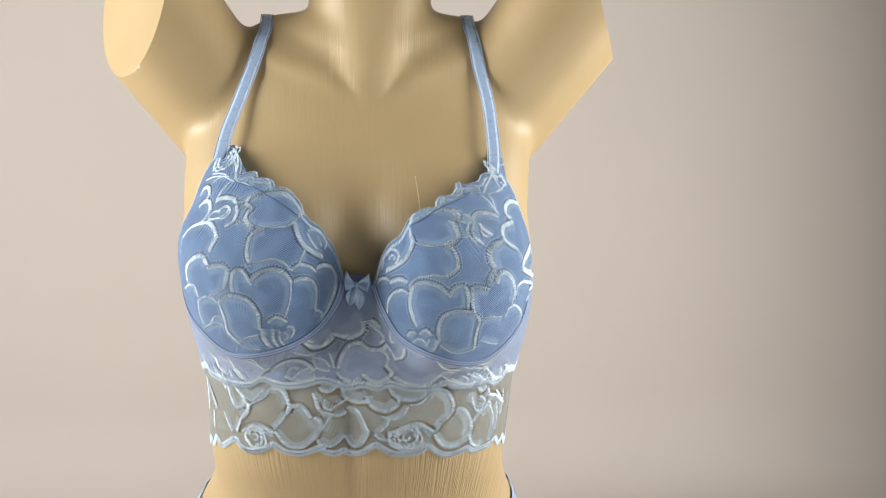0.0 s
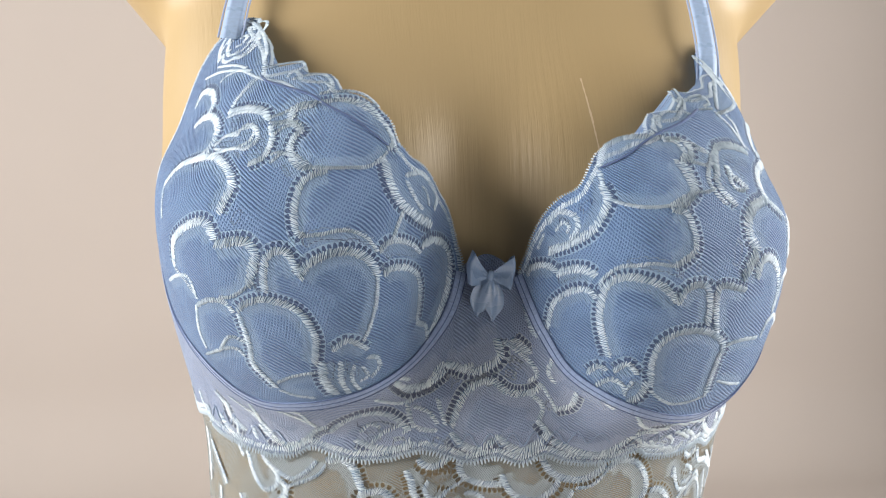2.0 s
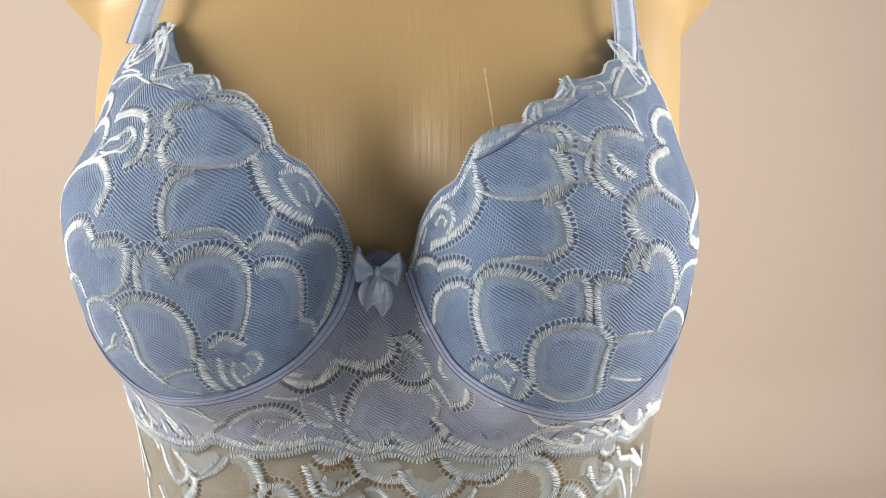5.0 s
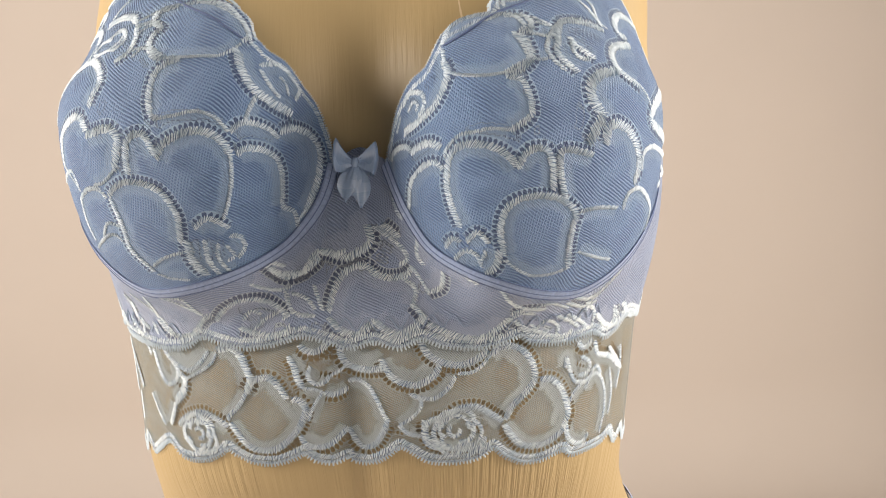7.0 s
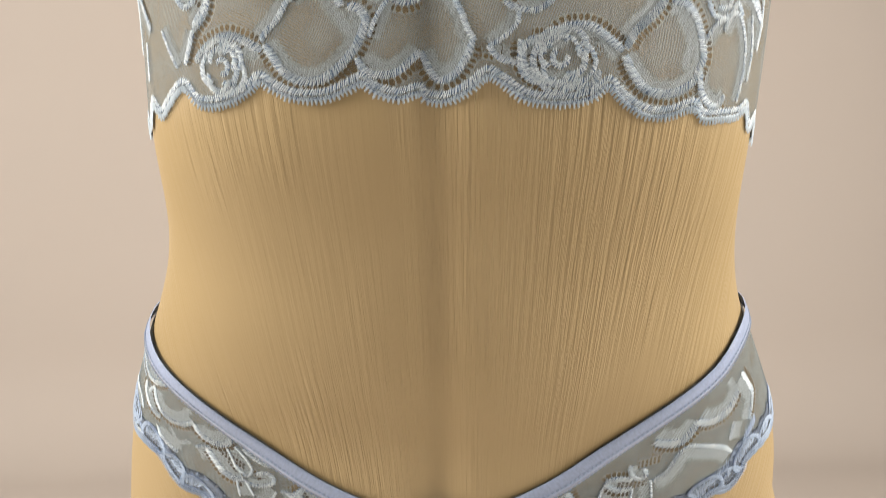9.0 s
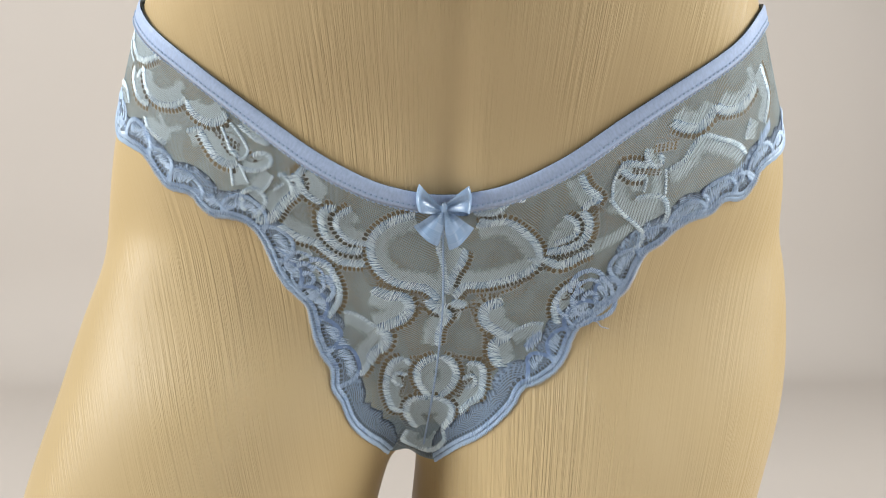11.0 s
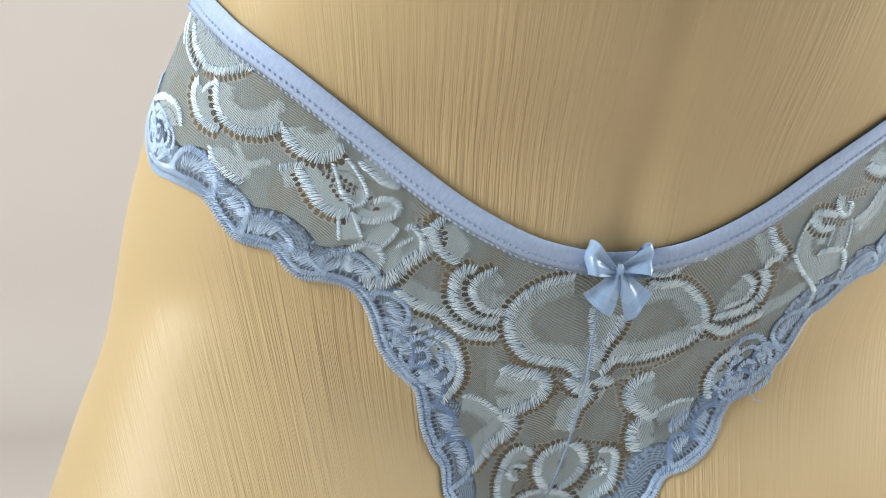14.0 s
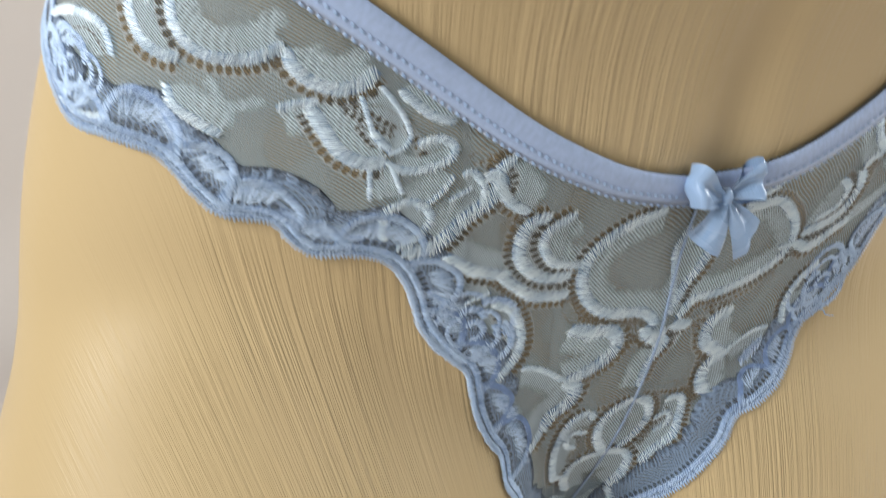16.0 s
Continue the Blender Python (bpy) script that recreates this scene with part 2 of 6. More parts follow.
SATIN_TAPE = thread_material("strap_satin", (0.38, 0.52, 0.74), 0.35, 0.6, 0.1, 0.6, 0.00002, 0.15)
LINING = thread_material("blue_lining", (0.25, 0.34, 0.465), 0.7, 1.5, 0.2, 0.3, 0.00005, 0.3)
BLUE_LACE = weave_material("blue_border_lace", (0.27, 0.37, 0.53), (0.20, 0.28, 0.42), 0.55, 0.9, 0.36, 0.25)


def floss_material(name, colour, light, rough):
    """Shiny embroidery floss: each stitch a little lighter or duller than the next."""
    m, nt, b = material(name)
    uvn = nt.nodes.new("ShaderNodeUVMap").outputs[0]
    n = node(nt, "ShaderNodeTexNoise", Scale=1.0, Detail=1.0)
    nt.links.new(scaled(nt, uvn, (1.9, 0.12, 1)), n.inputs["Vector"])
    patch = node(nt, "ShaderNodeTexNoise", Scale=0.14, Detail=1.0)
    nt.links.new(uvn, patch.inputs["Vector"])
    both = nt.nodes.new("ShaderNodeMath")
    both.operation = "MULTIPLY_ADD"
    nt.links.new(patch.outputs[0], both.inputs[0])
    both.inputs[1].default_value = 0.8
    nt.links.new(n.outputs[0], both.inputs[2])
    nt.links.new(ramp(nt, both.outputs[0], [(0.66, colour), (1.06, light)]).outputs[0], b.inputs["Base Color"])
    b.inputs["Roughness"].default_value = rough
    b.inputs["Specular IOR Level"].default_value = 0.4
    return m


CORD_GROUND = plain_material("cord_ground", (0.13, 0.205, 0.33), 0.7, 400.0, 0.3)
PALE_FLOSS = floss_material("pale_floss", (0.345, 0.465, 0.59), (0.66, 0.775, 0.86), 0.46)
BLUE_GROUND = plain_material("blue_ground", (0.15, 0.225, 0.40), 0.7, 400.0, 0.3)
BLUE_FLOSS = floss_material("blue_floss", (0.30, 0.415, 0.605), (0.53, 0.655, 0.82), 0.42)
BRIGHT_FLOSS = floss_material("bright_floss", (0.43, 0.555, 0.66), (0.80, 0.89, 0.935), 0.42)
BRIGHT, PALE, BLUE = (CORD_GROUND, BRIGHT_FLOSS), (CORD_GROUND, PALE_FLOSS), (BLUE_GROUND, BLUE_FLOSS)


# ---- making meshes ----
SIZE = 8 / 9  # the drawing's unit in metres


def part(name, verts, faces, mat, parent=None, label="", uv=None, smooth=True):
    """One mesh object from points in drawing units."""
    me = bpy.data.meshes.new(name)
    me.from_pydata([tuple(v) for v in np.asarray(verts) * SIZE], [], faces)
    if uv is not None:
        layer = me.uv_layers.new(name="UVMap")
        idx = np.empty(len(me.loops), dtype=np.int32)
        me.loops.foreach_get("vertex_index", idx)
        layer.data.foreach_set("uv", np.asarray(uv, dtype=np.float32)[idx].ravel())
    if smooth:
        me.polygons.foreach_set("use_smooth", [True] * len(me.polygons))
    me.materials.append(mat)
    me.update()
    ob = new(name, me)
    if parent:
        ob.parent = parent
        ob.location = -PLACE.get(parent.name, Vector())
    if label:
        tagged(ob, label)
    return ob


def grid_faces(rows, cols, closed=False):
    out = []
    for r in range(rows - 1):
        for c in range(cols if closed else cols - 1):
            d = (c + 1) % cols
            out.append((r * cols + c, r * cols + d, (r + 1) * cols + d, (r + 1) * cols + c))
    return out


def smooth_table(rows, n):
    """Rows resampled n times along their first column, with a smooth curve through them."""
    rows = np.array(sorted(rows), dtype=float)
    z = np.linspace(rows[0, 0], rows[-1, 0], n)
    slope = np.gradient(rows, rows[:, 0], axis=0)
    k = np.clip(np.searchsorted(rows[:, 0], z, side="right") - 1, 0, len(rows) - 2)
    h = (rows[k + 1, 0] - rows[k, 0])[:, None]
    s = ((z - rows[k, 0]) / h[:, 0])[:, None]
    return ((2 * s**3 - 3 * s**2 + 1) * rows[k] + (s**3 - 2 * s**2 + s) * h * slope[k]
            + (3 * s**2 - 2 * s**3) * rows[k + 1] + (s**3 - s**2) * h * slope[k + 1])


RING = 120


def loft(rows, n=150):
    """A closed body over cross-sections: z, x, y of the centre, half width, depth ahead and behind, squareness, slant."""
    t = np.linspace(0, 2 * math.pi, RING, endpoint=False)
    pts = []
    for z, x, y, a, front, back, power, slant in smooth_table(rows, n):
        c, s = np.cos(t), np.sin(t)
        px = a * np.sign(c) * np.abs(c) ** (2 / power)
        py = np.where(s < 0, front, back) * np.sign(s) * np.abs(s) ** (2 / power)
        pts += list(np.stack([x + px, y + py + slant * px, np.full(RING, z)], 1))
    faces = grid_faces(n, RING, True)
    faces += [tuple(range(RING))[::-1], tuple(range((n - 1) * RING, n * RING))]
    return np.array(pts), faces


def tube(a, b, ra, rb, n=24):
    a, b = Vector(a), Vector(b)
    q = (b - a).to_track_quat("Z", "X")
    pts = []
    for k in range(n):
        f = k / (n - 1)
        r = ra + (rb - ra) * f
        pts += [tuple(a.lerp(b, f) + q @ Vector((r * math.cos(u), r * math.sin(u), 0))) for u in np.linspace(0, 2 * math.pi, 40, endpoint=False)]
    return np.array(pts), grid_faces(n, 40, True) + [tuple(range(40))[::-1], tuple(range((n - 1) * 40, n * 40))]


# ---- the mannequin ----
HIPS = [
    (0.185, -0.014, 0.897, 0.085, 0.040, 0.07, 2.0, -0.06),
    (0.22, -0.013, 0.890, 0.155, 0.060, 0.09, 2.0, -0.06),
    (0.26, -0.0135, 0.880, 0.187, 0.070, 0.10, 2.0, -0.06),
    (0.30, -0.009, 0.872, 0.187, 0.077, 0.105, 2.0, -0.06),
    (0.335, -0.006, 0.866, 0.184, 0.090, 0.105, 2.0, -0.05),
    (0.365, -0.005, 0.858, 0.177, 0.092, 0.10, 2.05, -0.04),
    (0.40, -0.005, 0.853, 0.164, 0.108, 0.09, 2.2, -0.02),
    (0.43, -0.004, 0.843, 0.150, 0.114, 0.085, 2.3, 0),
    (0.455, -0.002, 0.825, 0.140, 0.107, 0.085, 2.4, 0),
    (0.48, -0.001, 0.795, 0.132, 0.089, 0.086, 2.5, 0),
]
CHEST = [
    (0.51, -0.001, 0.787, 0.132, 0.097, 0.09, 2.6, 0),
    (0.55, 0.001, 0.785, 0.134, 0.100, 0.095, 2.6, 0),
    (0.60, 0.002, 0.787, 0.139, 0.098, 0.10, 2.5, 0),
    (0.65, 0.0, 0.792, 0.147, 0.084, 0.105, 2.4, 0),
    (0.70, 0.0, 0.803, 0.153, 0.080, 0.11, 2.4, 0),
    (0.75, 0.003, 0.825, 0.157, 0.073, 0.11, 2.4, 0),
    (0.80, 0.007, 0.848, 0.154, 0.062, 0.10, 2.2, 0),
    (0.84, 0.010, 0.857, 0.140, 0.050, 0.08, 2.1, 0),
    (0.868, 0.012, 0.863, 0.116, 0.042, 0.06, 2.0, 0),
    (0.888, 0.013, 0.868, 0.092, 0.030, 0.045, 2.0, 0),
]
TORSO = HIPS + CHEST
LEG_A = [
    (-0.02, -0.165, 0.885, 0.092, 0.087, 0.09, 2.0, 0),
    (0.16, -0.142, 0.885, 0.101, 0.098, 0.10, 2.1, 0),
    (0.22, -0.1225, 0.884, 0.099, 0.088, 0.10, 2.1, 0),
    (0.26, -0.114, 0.882, 0.094, 0.072, 0.10, 2.1, 0),
    (0.31, -0.104, 0.877, 0.081, 0.060, 0.09, 2.1, 0),
    (0.36, -0.095, 0.865, 0.060, 0.045, 0.06, 2.1, 0),
]
LEG_B = [
    (-0.02, 0.045, 0.885, 0.086, 0.087, 0.09, 2.0, 0),
    (0.16, 0.077, 0.885, 0.100, 0.099, 0.10, 2.1, 0),
    (0.22, 0.087, 0.884, 0.104, 0.089, 0.10, 2.1, 0),
    (0.26, 0.091, 0.882, 0.101, 0.076, 0.10, 2.1, 0),
    (0.31, 0.093, 0.877, 0.090, 0.064, 0.09, 2.1, 0),
    (0.36, 0.090, 0.865, 0.060, 0.045, 0.06, 2.1, 0),
]
NECK = [
    (0.80, 0.011, 0.850, 0.010, 0.055, 0.05, 2.0, 0),
    (0.82, 0.012, 0.850, 0.026, 0.057, 0.05, 2.0, 0),
    (0.84, 0.013, 0.856, 0.038, 0.058, 0.05, 2.0, 0),
    (0.86, 0.014, 0.864, 0.048, 0.058, 0.052, 2.0, 0),
    (0.90, 0.0145, 0.876, 0.058, 0.057, 0.055, 2.0, 0),
    (1.0, 0.0145, 0.885, 0.058, 0.055, 0.055, 2.0, 0),
]


CUTS = [((-0.214, 0.86, 0.872), (-0.76, -0.58, 0.28)), ((0.238, 0.86, 0.872), (0.93, -0.2, 0.3)),
        ((0, 0.88, 0.0), (0, 0, -1)), ((0, 0.88, 0.985), (0, 0, 1))]


def bust(p, full=1.0):
    """A point of the rib cage pushed out by the bust. full: how much of it; the padded cups make up the rest."""
    if p[1] < 0.80:  # fullness under the arm
        k = (0.010 if p[0] > 0 else 0.007) * max(0, 1 - ((p[2] - 0.64) / 0.065) ** 2) * min(1, max(0, (abs(p[0]) - 0.07) / 0.06))
        p[0] += k if p[0] > 0 else -k
    for cx, cz, high in ((-0.078, 0.700, 0.060), (0.072, 0.690, 0.063)):
        outer = (p[0] - cx) * cx > 0
        d = p[2] - cz
        slope = min(1, max(0, d / 0.02))
        u = (p[0] - cx) / ((0.074 - 0.004 * slope if cx > 0 else 0.070 - 0.0115 * slope) if outer else 0.064)
        r = abs(u) ** ((3.4 if d < 0 else 2.4) if outer else 2.2) + ((d / 0.074) ** 2.4 if d > 0 else (-d / 0.106) ** 2.1)
        if r < 1 and p[1] < 0.84:
            h = full * high * (1 - r) ** 0.9
            p[0] += 0.25 * u * h * (1 - 0.6 * slope) if outer else 0
            p[1] -= h
            return


def mannequin(full):
    """The whole torso as one skin. full: how full the bust is."""
    shapes = [loft(TORSO), loft(LEG_A), loft(LEG_B), loft(NECK, 40),
              tube((-0.090, 0.868, 0.755), (-0.250, 0.850, 0.975), 0.056, 0.066),
              tube((0.100, 0.868, 0.755), (0.264, 0.852, 0.972), 0.056, 0.067)]
    torso = shapes[0][0]
    for p in torso:  # the bust
        bust(p, full)
    verts, faces = [], []
    for v, f in shapes:
        k = len(verts)
        verts += [tuple(p) for p in v]
        faces += [tuple(i + k for i in q) for q in f]
    me = bpy.data.meshes.new("raw")
    me.from_pydata(verts, [], faces)
    raw = new("raw", me)
    fuse = raw.modifiers.new("fuse", "REMESH")
    fuse.mode, fuse.voxel_size = "VOXEL", 0.0036
    soft = raw.modifiers.new("soft", "SMOOTH")
    soft.factor, soft.iterations = 0.5, 56
    done = bpy.data.meshes.new_from_object(raw.evaluated_get(bpy.context.evaluated_depsgraph_get()))
    for v in done.vertices:  # the shallow upright furrow of the belly
        x, y, z = v.co
        if y < 0.82 and 0.28 < z < 0.6:
            v.co.y += 0.0042 * math.exp(-((x + 0.010) / 0.010) ** 2) * min(1, (z - 0.28) / 0.05, (0.6 - z) / 0.04)
        if full == 1 and y < 0.80 and 0.54 < z < 0.72:  # cloth bridges the hollow between the cups
            v.co.y -= 0.0085 * math.exp(-((x - 0.001) / 0.026) ** 2) * math.exp(-((z - 0.637) / 0.030) ** 2)
        if full < 1 and y < 0.80 and 0.56 < z < 0.80:  # the hollow of the breastbone
            v.co.y += 0.011 * math.exp(-((x - 0.002) / 0.032) ** 2) * math.exp(-((z - 0.69) / 0.042) ** 2)
        if y < 0.86 and z > 0.79:  # the foot of the neck and the collarbones
            out, rise = abs(x - 0.0125), z - 0.81
            push = 0.005 / (1 + math.exp(6 * (out / (0.008 + 0.8 * max(0, rise)) - 1))) * min(1, max(0, (z - 0.80) / 0.03))
            if 0.02 < out < 0.13:
                d = z - (0.822 + 0.4 * (out - 0.03))
                push += (0.003 * math.exp(-(d / 0.010) ** 2) - 0.003 * math.exp(-((d - 0.024) / 0.012) ** 2)) * min(1, (out - 0.02) / 0.015, (0.13 - out) / 0.03)
            v.co.y -= push
    bm = bmesh.new()
    bm.from_mesh(done)
    for co, no in CUTS:  # flat cut ends
        geom = bm.verts[:] + bm.edges[:] + bm.faces[:]
        cut = bmesh.ops.bisect_plane(bm, geom=geom, plane_co=co, plane_no=no, clear_outer=True)
        rim = [e for e in cut["geom_cut"] if isinstance(e, bmesh.types.BMEdge)]
        bmesh.ops.holes_fill(bm, edges=rim, sides=0)
    bmesh.ops.triangulate(bm, faces=[f for f in bm.faces if len(f.verts) > 4])
    bm.verts.index_update()
    v = np.array([tuple(p.co) for p in bm.verts])
    f = [tuple(p.index for p in q.verts) for q in bm.faces]
    bm.free()
    bpy.data.objects.remove(raw)
    return v, f


from mathutils.bvhtree import BVHTree

BODY_V, BODY_F = mannequin(1.0)  # the torso with padded cups: what the cloth lies on
BODY = BVHTree.FromPolygons([tuple(v) for v in BODY_V], BODY_F)
SKIN_V, SKIN_F = mannequin(0.31)
SKIN = BVHTree.FromPolygons([tuple(v) for v in SKIN_V], SKIN_F)
mannequin_body = part("mannequin", SKIN_V, SKIN_F, PAINT)
mannequin_body.data.set_sharp_from_angle(angle=radians(48))
tagged(mannequin_body, "headless tan-painted female torso mannequin with cut arms and thighs", "mannequin")

# ---- backdrop and table ----


def backdrop():
    """A seamless paper sweep: flat under the mannequin, curved, then upright behind it."""
    path = [(-1.2, -0.002), (0.9, -0.002), (1.5, -0.002)]
    path += [(1.5 + 0.15 * math.sin(a), 0.148 - 0.15 * math.cos(a)) for a in np.linspace(0.1, math.pi / 2, 14)]
    path += [(1.652, 1.0), (1.655, 2.8)]
    xs = np.linspace(-2.2, 2.2, 23)
    v = [(x, y, z) for y, z in path for x in xs]
    ob = part("backdrop", np.array(v) / SIZE, grid_faces(len(path), len(xs)), PAPER)
    return tagged(ob, "pale beige seamless paper studio backdrop sweep", "backdrop", kind="structure")


backdrop()

# ---- cloth: sweeping cords and panels over the body ----
BRA_AXIS, PANTY_AXIS = (0.0, 0.92), (-0.012, 0.95)
PLACE = {}


def lay(axis, turn, z):
    """The body's surface, seen from an upright axis: degrees from straight ahead and height in millimetres."""
    a = radians(turn)
    d = Vector((math.sin(a), -math.cos(a), 0))
    o = Vector((axis[0], axis[1], z / 1000)) + d * 0.6
    hit, normal, _, _ = BODY.ray_cast(o, -d)
    if hit is None or (hit - o).dot(-d) > 0.59:
        hit, normal, _, _ = BODY.find_nearest(o - d * 0.45)
    if normal.dot(d) < 0:
        normal = -normal
    return np.array(hit), np.array(normal)


def rounded(path, n=10):
    """A smooth curve through a few points."""
    p = np.array(path, dtype=float)
    if len(p) < 3:
        return np.linspace(p[0], p[-1], n * 2)
    q = np.vstack([2 * p[0] - p[1], p, 2 * p[-1] - p[-2]])
    s = np.linspace(0, 1, n, endpoint=False)[:, None]
    out = []
    for k in range(1, len(q) - 2):
        a, b, c, d = q[k - 1], q[k], q[k + 1], q[k + 2]
        out.append(0.5 * (2 * b + (c - a) * s + (2 * a - 5 * b + 4 * c - d) * s**2 + (3 * b - a - 3 * c + d) * s**3))
    return np.vstack(out + [p[-1:]])


def on_body(axis, path, step, n=10):
    """Points, normals and tangents of a drawn path laid on the body, evenly spaced."""
    rows = [lay(axis, *q) for q in rounded(path, n)]
    p, m = np.array([r[0] for r in rows]), np.array([r[1] for r in rows])
    return evened(p, m, step)


def evened(p, m, step):
    length = np.concatenate([[0], np.cumsum(np.linalg.norm(np.diff(p, axis=0), axis=1))])
    k = max(4, int(length[-1] / step) + 1)
    at = np.linspace(0, length[-1], k)
    p = np.stack([np.interp(at, length, p[:, i]) for i in range(3)], 1)
    m = np.stack([np.interp(at, length, m[:, i]) for i in range(3)], 1)
    w = max(1, min(k // 3, int(0.004 / step)))
    pad = np.vstack([m[:1]] * w + [m] + [m[-1:]] * w)
    m = np.stack([np.convolve(pad[:, i], np.ones(2 * w + 1), "valid") for i in range(3)], 1)
    m /= np.linalg.norm(m, axis=1)[:, None]
    t = np.gradient(p, axis=0)
    t /= np.linalg.norm(t, axis=1)[:, None] + 1e-12
    return p, m, t, at


ACROSS = np.array([-0.5, -0.42, -0.2, 0.0, 0.2, 0.42, 0.5])
DOME = np.array([-0.35, 0.7, 1.0, 0.9, 1.0, 0.7, -0.35])


def sweep(name, run, width, height, lift, mat, parent, label="", stitch=0.0, slant=0.0, shift=0.0, taper=True, hug=False, vary=0.0):
    """A flat cord along a run of points. stitch: how rough its satin stitches lie; slant: their lean. Millimetres."""
    p, m, t, at = run
    side = np.cross(m, t)
    k = len(p)
    half = np.full(k, width / 1000)
    if vary:
        half = half * (1 + vary * np.sin(at * 1000 / 3.1) * np.sin(at * 1000 / 7.3 + 1) + vary * 0.2 * np.sin(at * 1000 / 1.3))
    if taper:
        end = np.minimum(1, 0.35 + np.minimum(at, at[-1] - at) / (width / 1000) * 0.9)
        half = half * end
    rough = np.zeros(k)
    if stitch:
        rough[::2] = 1.0
    verts, uv = [], []
    jitter = np.random.rand(k, 2) * stitch
    for j, (s, d) in enumerate(zip(ACROSS, DOME)):
        edge = abs(s) > 0.45
        w = half * (s + shift) * (1 + (jitter[:, 0] - 0.5 + 0.25 * rough) * (0.75 if edge else 0.12))
        h = (lift + height * d * (1 - 0.45 * stitch * (1 - rough) * (d > 0))) / 1000
        q = p + side * w[:, None] + t * (slant * s * width / 1000)
        if hug:
            q = np.array([BODY.find_nearest(Vector(o))[0] for o in q])
        verts.append(q + m * h[:, None])
        uv.append(np.stack([at * 1000, np.full(k, s * width)], 1))
    n = len(ACROSS)
    v = np.stack(verts, 1).reshape(-1, 3)
    faces = [f[::-1] for f in grid_faces(k, n)]
    ob = part(name, v, faces, mat, parent, label, np.stack(uv, 1).reshape(-1, 2))
    if mat == BLUE_LACE:  # a ladder of eyelets along the hem
        marks = np.stack([np.repeat(at[:, None] * 500, n, 1), (np.array([half * 1000 * (s + shift) for s in ACROSS]).T - 4.4) / 1.3], 2)
        for k, word in enumerate(("eye_u", "eye_v")):
            ob.data.attributes.new(word, "FLOAT", "POINT").data.foreach_set("value", marks[:, :, k].ravel().astype(np.float32))
    return ob


def satin(name, run, width, lift, mats, parent, label="", pitch=0.85, raised=0.4, taper=True, fray=0.6, lean=0.5, base=True):
    """Satin embroidery along a run: separate slanted stitches laid side by side, of uneven length, on a thin ground. Millimetres.
    mats: the ground's material and the thread's."""
    p, m, t, at = run
    dice = np.random.RandomState(int(at[-1] * 1e6) % 9973)
    side = np.cross(m, t)
    half = np.full(len(p), width / 2000)
    if taper:
        half = half * np.minimum(1, 0.7 + np.minimum(at, at[-1] - at) / (width / 1000) * 0.6)
    verts, faces, uv, slots = [], [], [], []
    if base:
        for f in (-0.9, 0.0, 0.9):
            q = p + side * (half * f)[:, None]
            q = np.array([BODY.find_nearest(Vector(o))[0] for o in q])
            verts.append(q + m * (lift + (0.14 if f == 0 else -0.05)) / 1000)
            uv.append(np.stack([at * 1000, np.full(len(p), f * width)], 1))
        verts, uv = [np.stack(verts, 1).reshape(-1, 3)], [np.stack(uv, 1).reshape(-1, 2)]
        faces += [f[::-1] for f in grid_faces(len(p), 3)]
        slots += [0] * len(faces)
    start = 3 * len(p) if base else 0
    d = np.arange(0.2, at[-1] * 1000, pitch)
    d = (d + (dice.rand(len(d)) - 0.5) * pitch * 0.5) / 1000

    def along(c):
        return np.stack([np.interp(d, at, c[:, i]) for i in range(3)], 1)

    o, n, u, a, h = along(p), along(m), along(t), along(side), np.interp(d, at, half)
    fat = pitch * (0.28 + 0.18 * dice.rand(len(d))) / 1000
    tilt = lean + 0.4 * (dice.rand(len(d)) - 0.5)
    proud = 0.75 + 0.5 * dice.rand(len(d))
    rings = []
    for f, tall in ((-1.0, 0.15), (-0.35, 1.0), (0.35, 1.0), (1.0, 0.15)):
        reach = h * f * (1 + (fray * (dice.rand(len(d)) - 0.4) if abs(f) == 1 else 0))
        q = o + a * reach[:, None] + u * (reach * tilt)[:, None]
        if width > 2.4:
            q = np.array([BODY.find_nearest(Vector(x))[0] for x in q])
        thin = fat * (0.55 if abs(f) == 1 else 1.0)
        for e, up in ((-1, 0.0), (0, 1.0), (1, 0.0)):
            lift_here = (lift + raised * tall * proud * up + 0.05) / 1000
            rings.append(q + u * (e * thin)[:, None] + n * lift_here[:, None])
    k = len(d)
    verts.append(np.stack(rings, 1).reshape(-1, 3))
    uv.append(np.stack([np.repeat(d * 1000, 12), np.tile(np.repeat((-1.0, -0.35, 0.35, 1.0), 3), k) * width / 2], 1))
    one = [(r * 3 + c, r * 3 + c + 1, r * 3 + c + 4, r * 3 + c + 3) for r in range(3) for c in range(2)]
    faces += [tuple(start + 12 * j + i for i in f) for j in range(k) for f in one]
    slots += [1] * (6 * k)
    ob = part(name, np.vstack(verts), faces, mats[0], parent, label, np.vstack(uv))
    ob.data.materials.append(mats[1])
    ob.data.polygons.foreach_set("material_index", slots)
    return ob


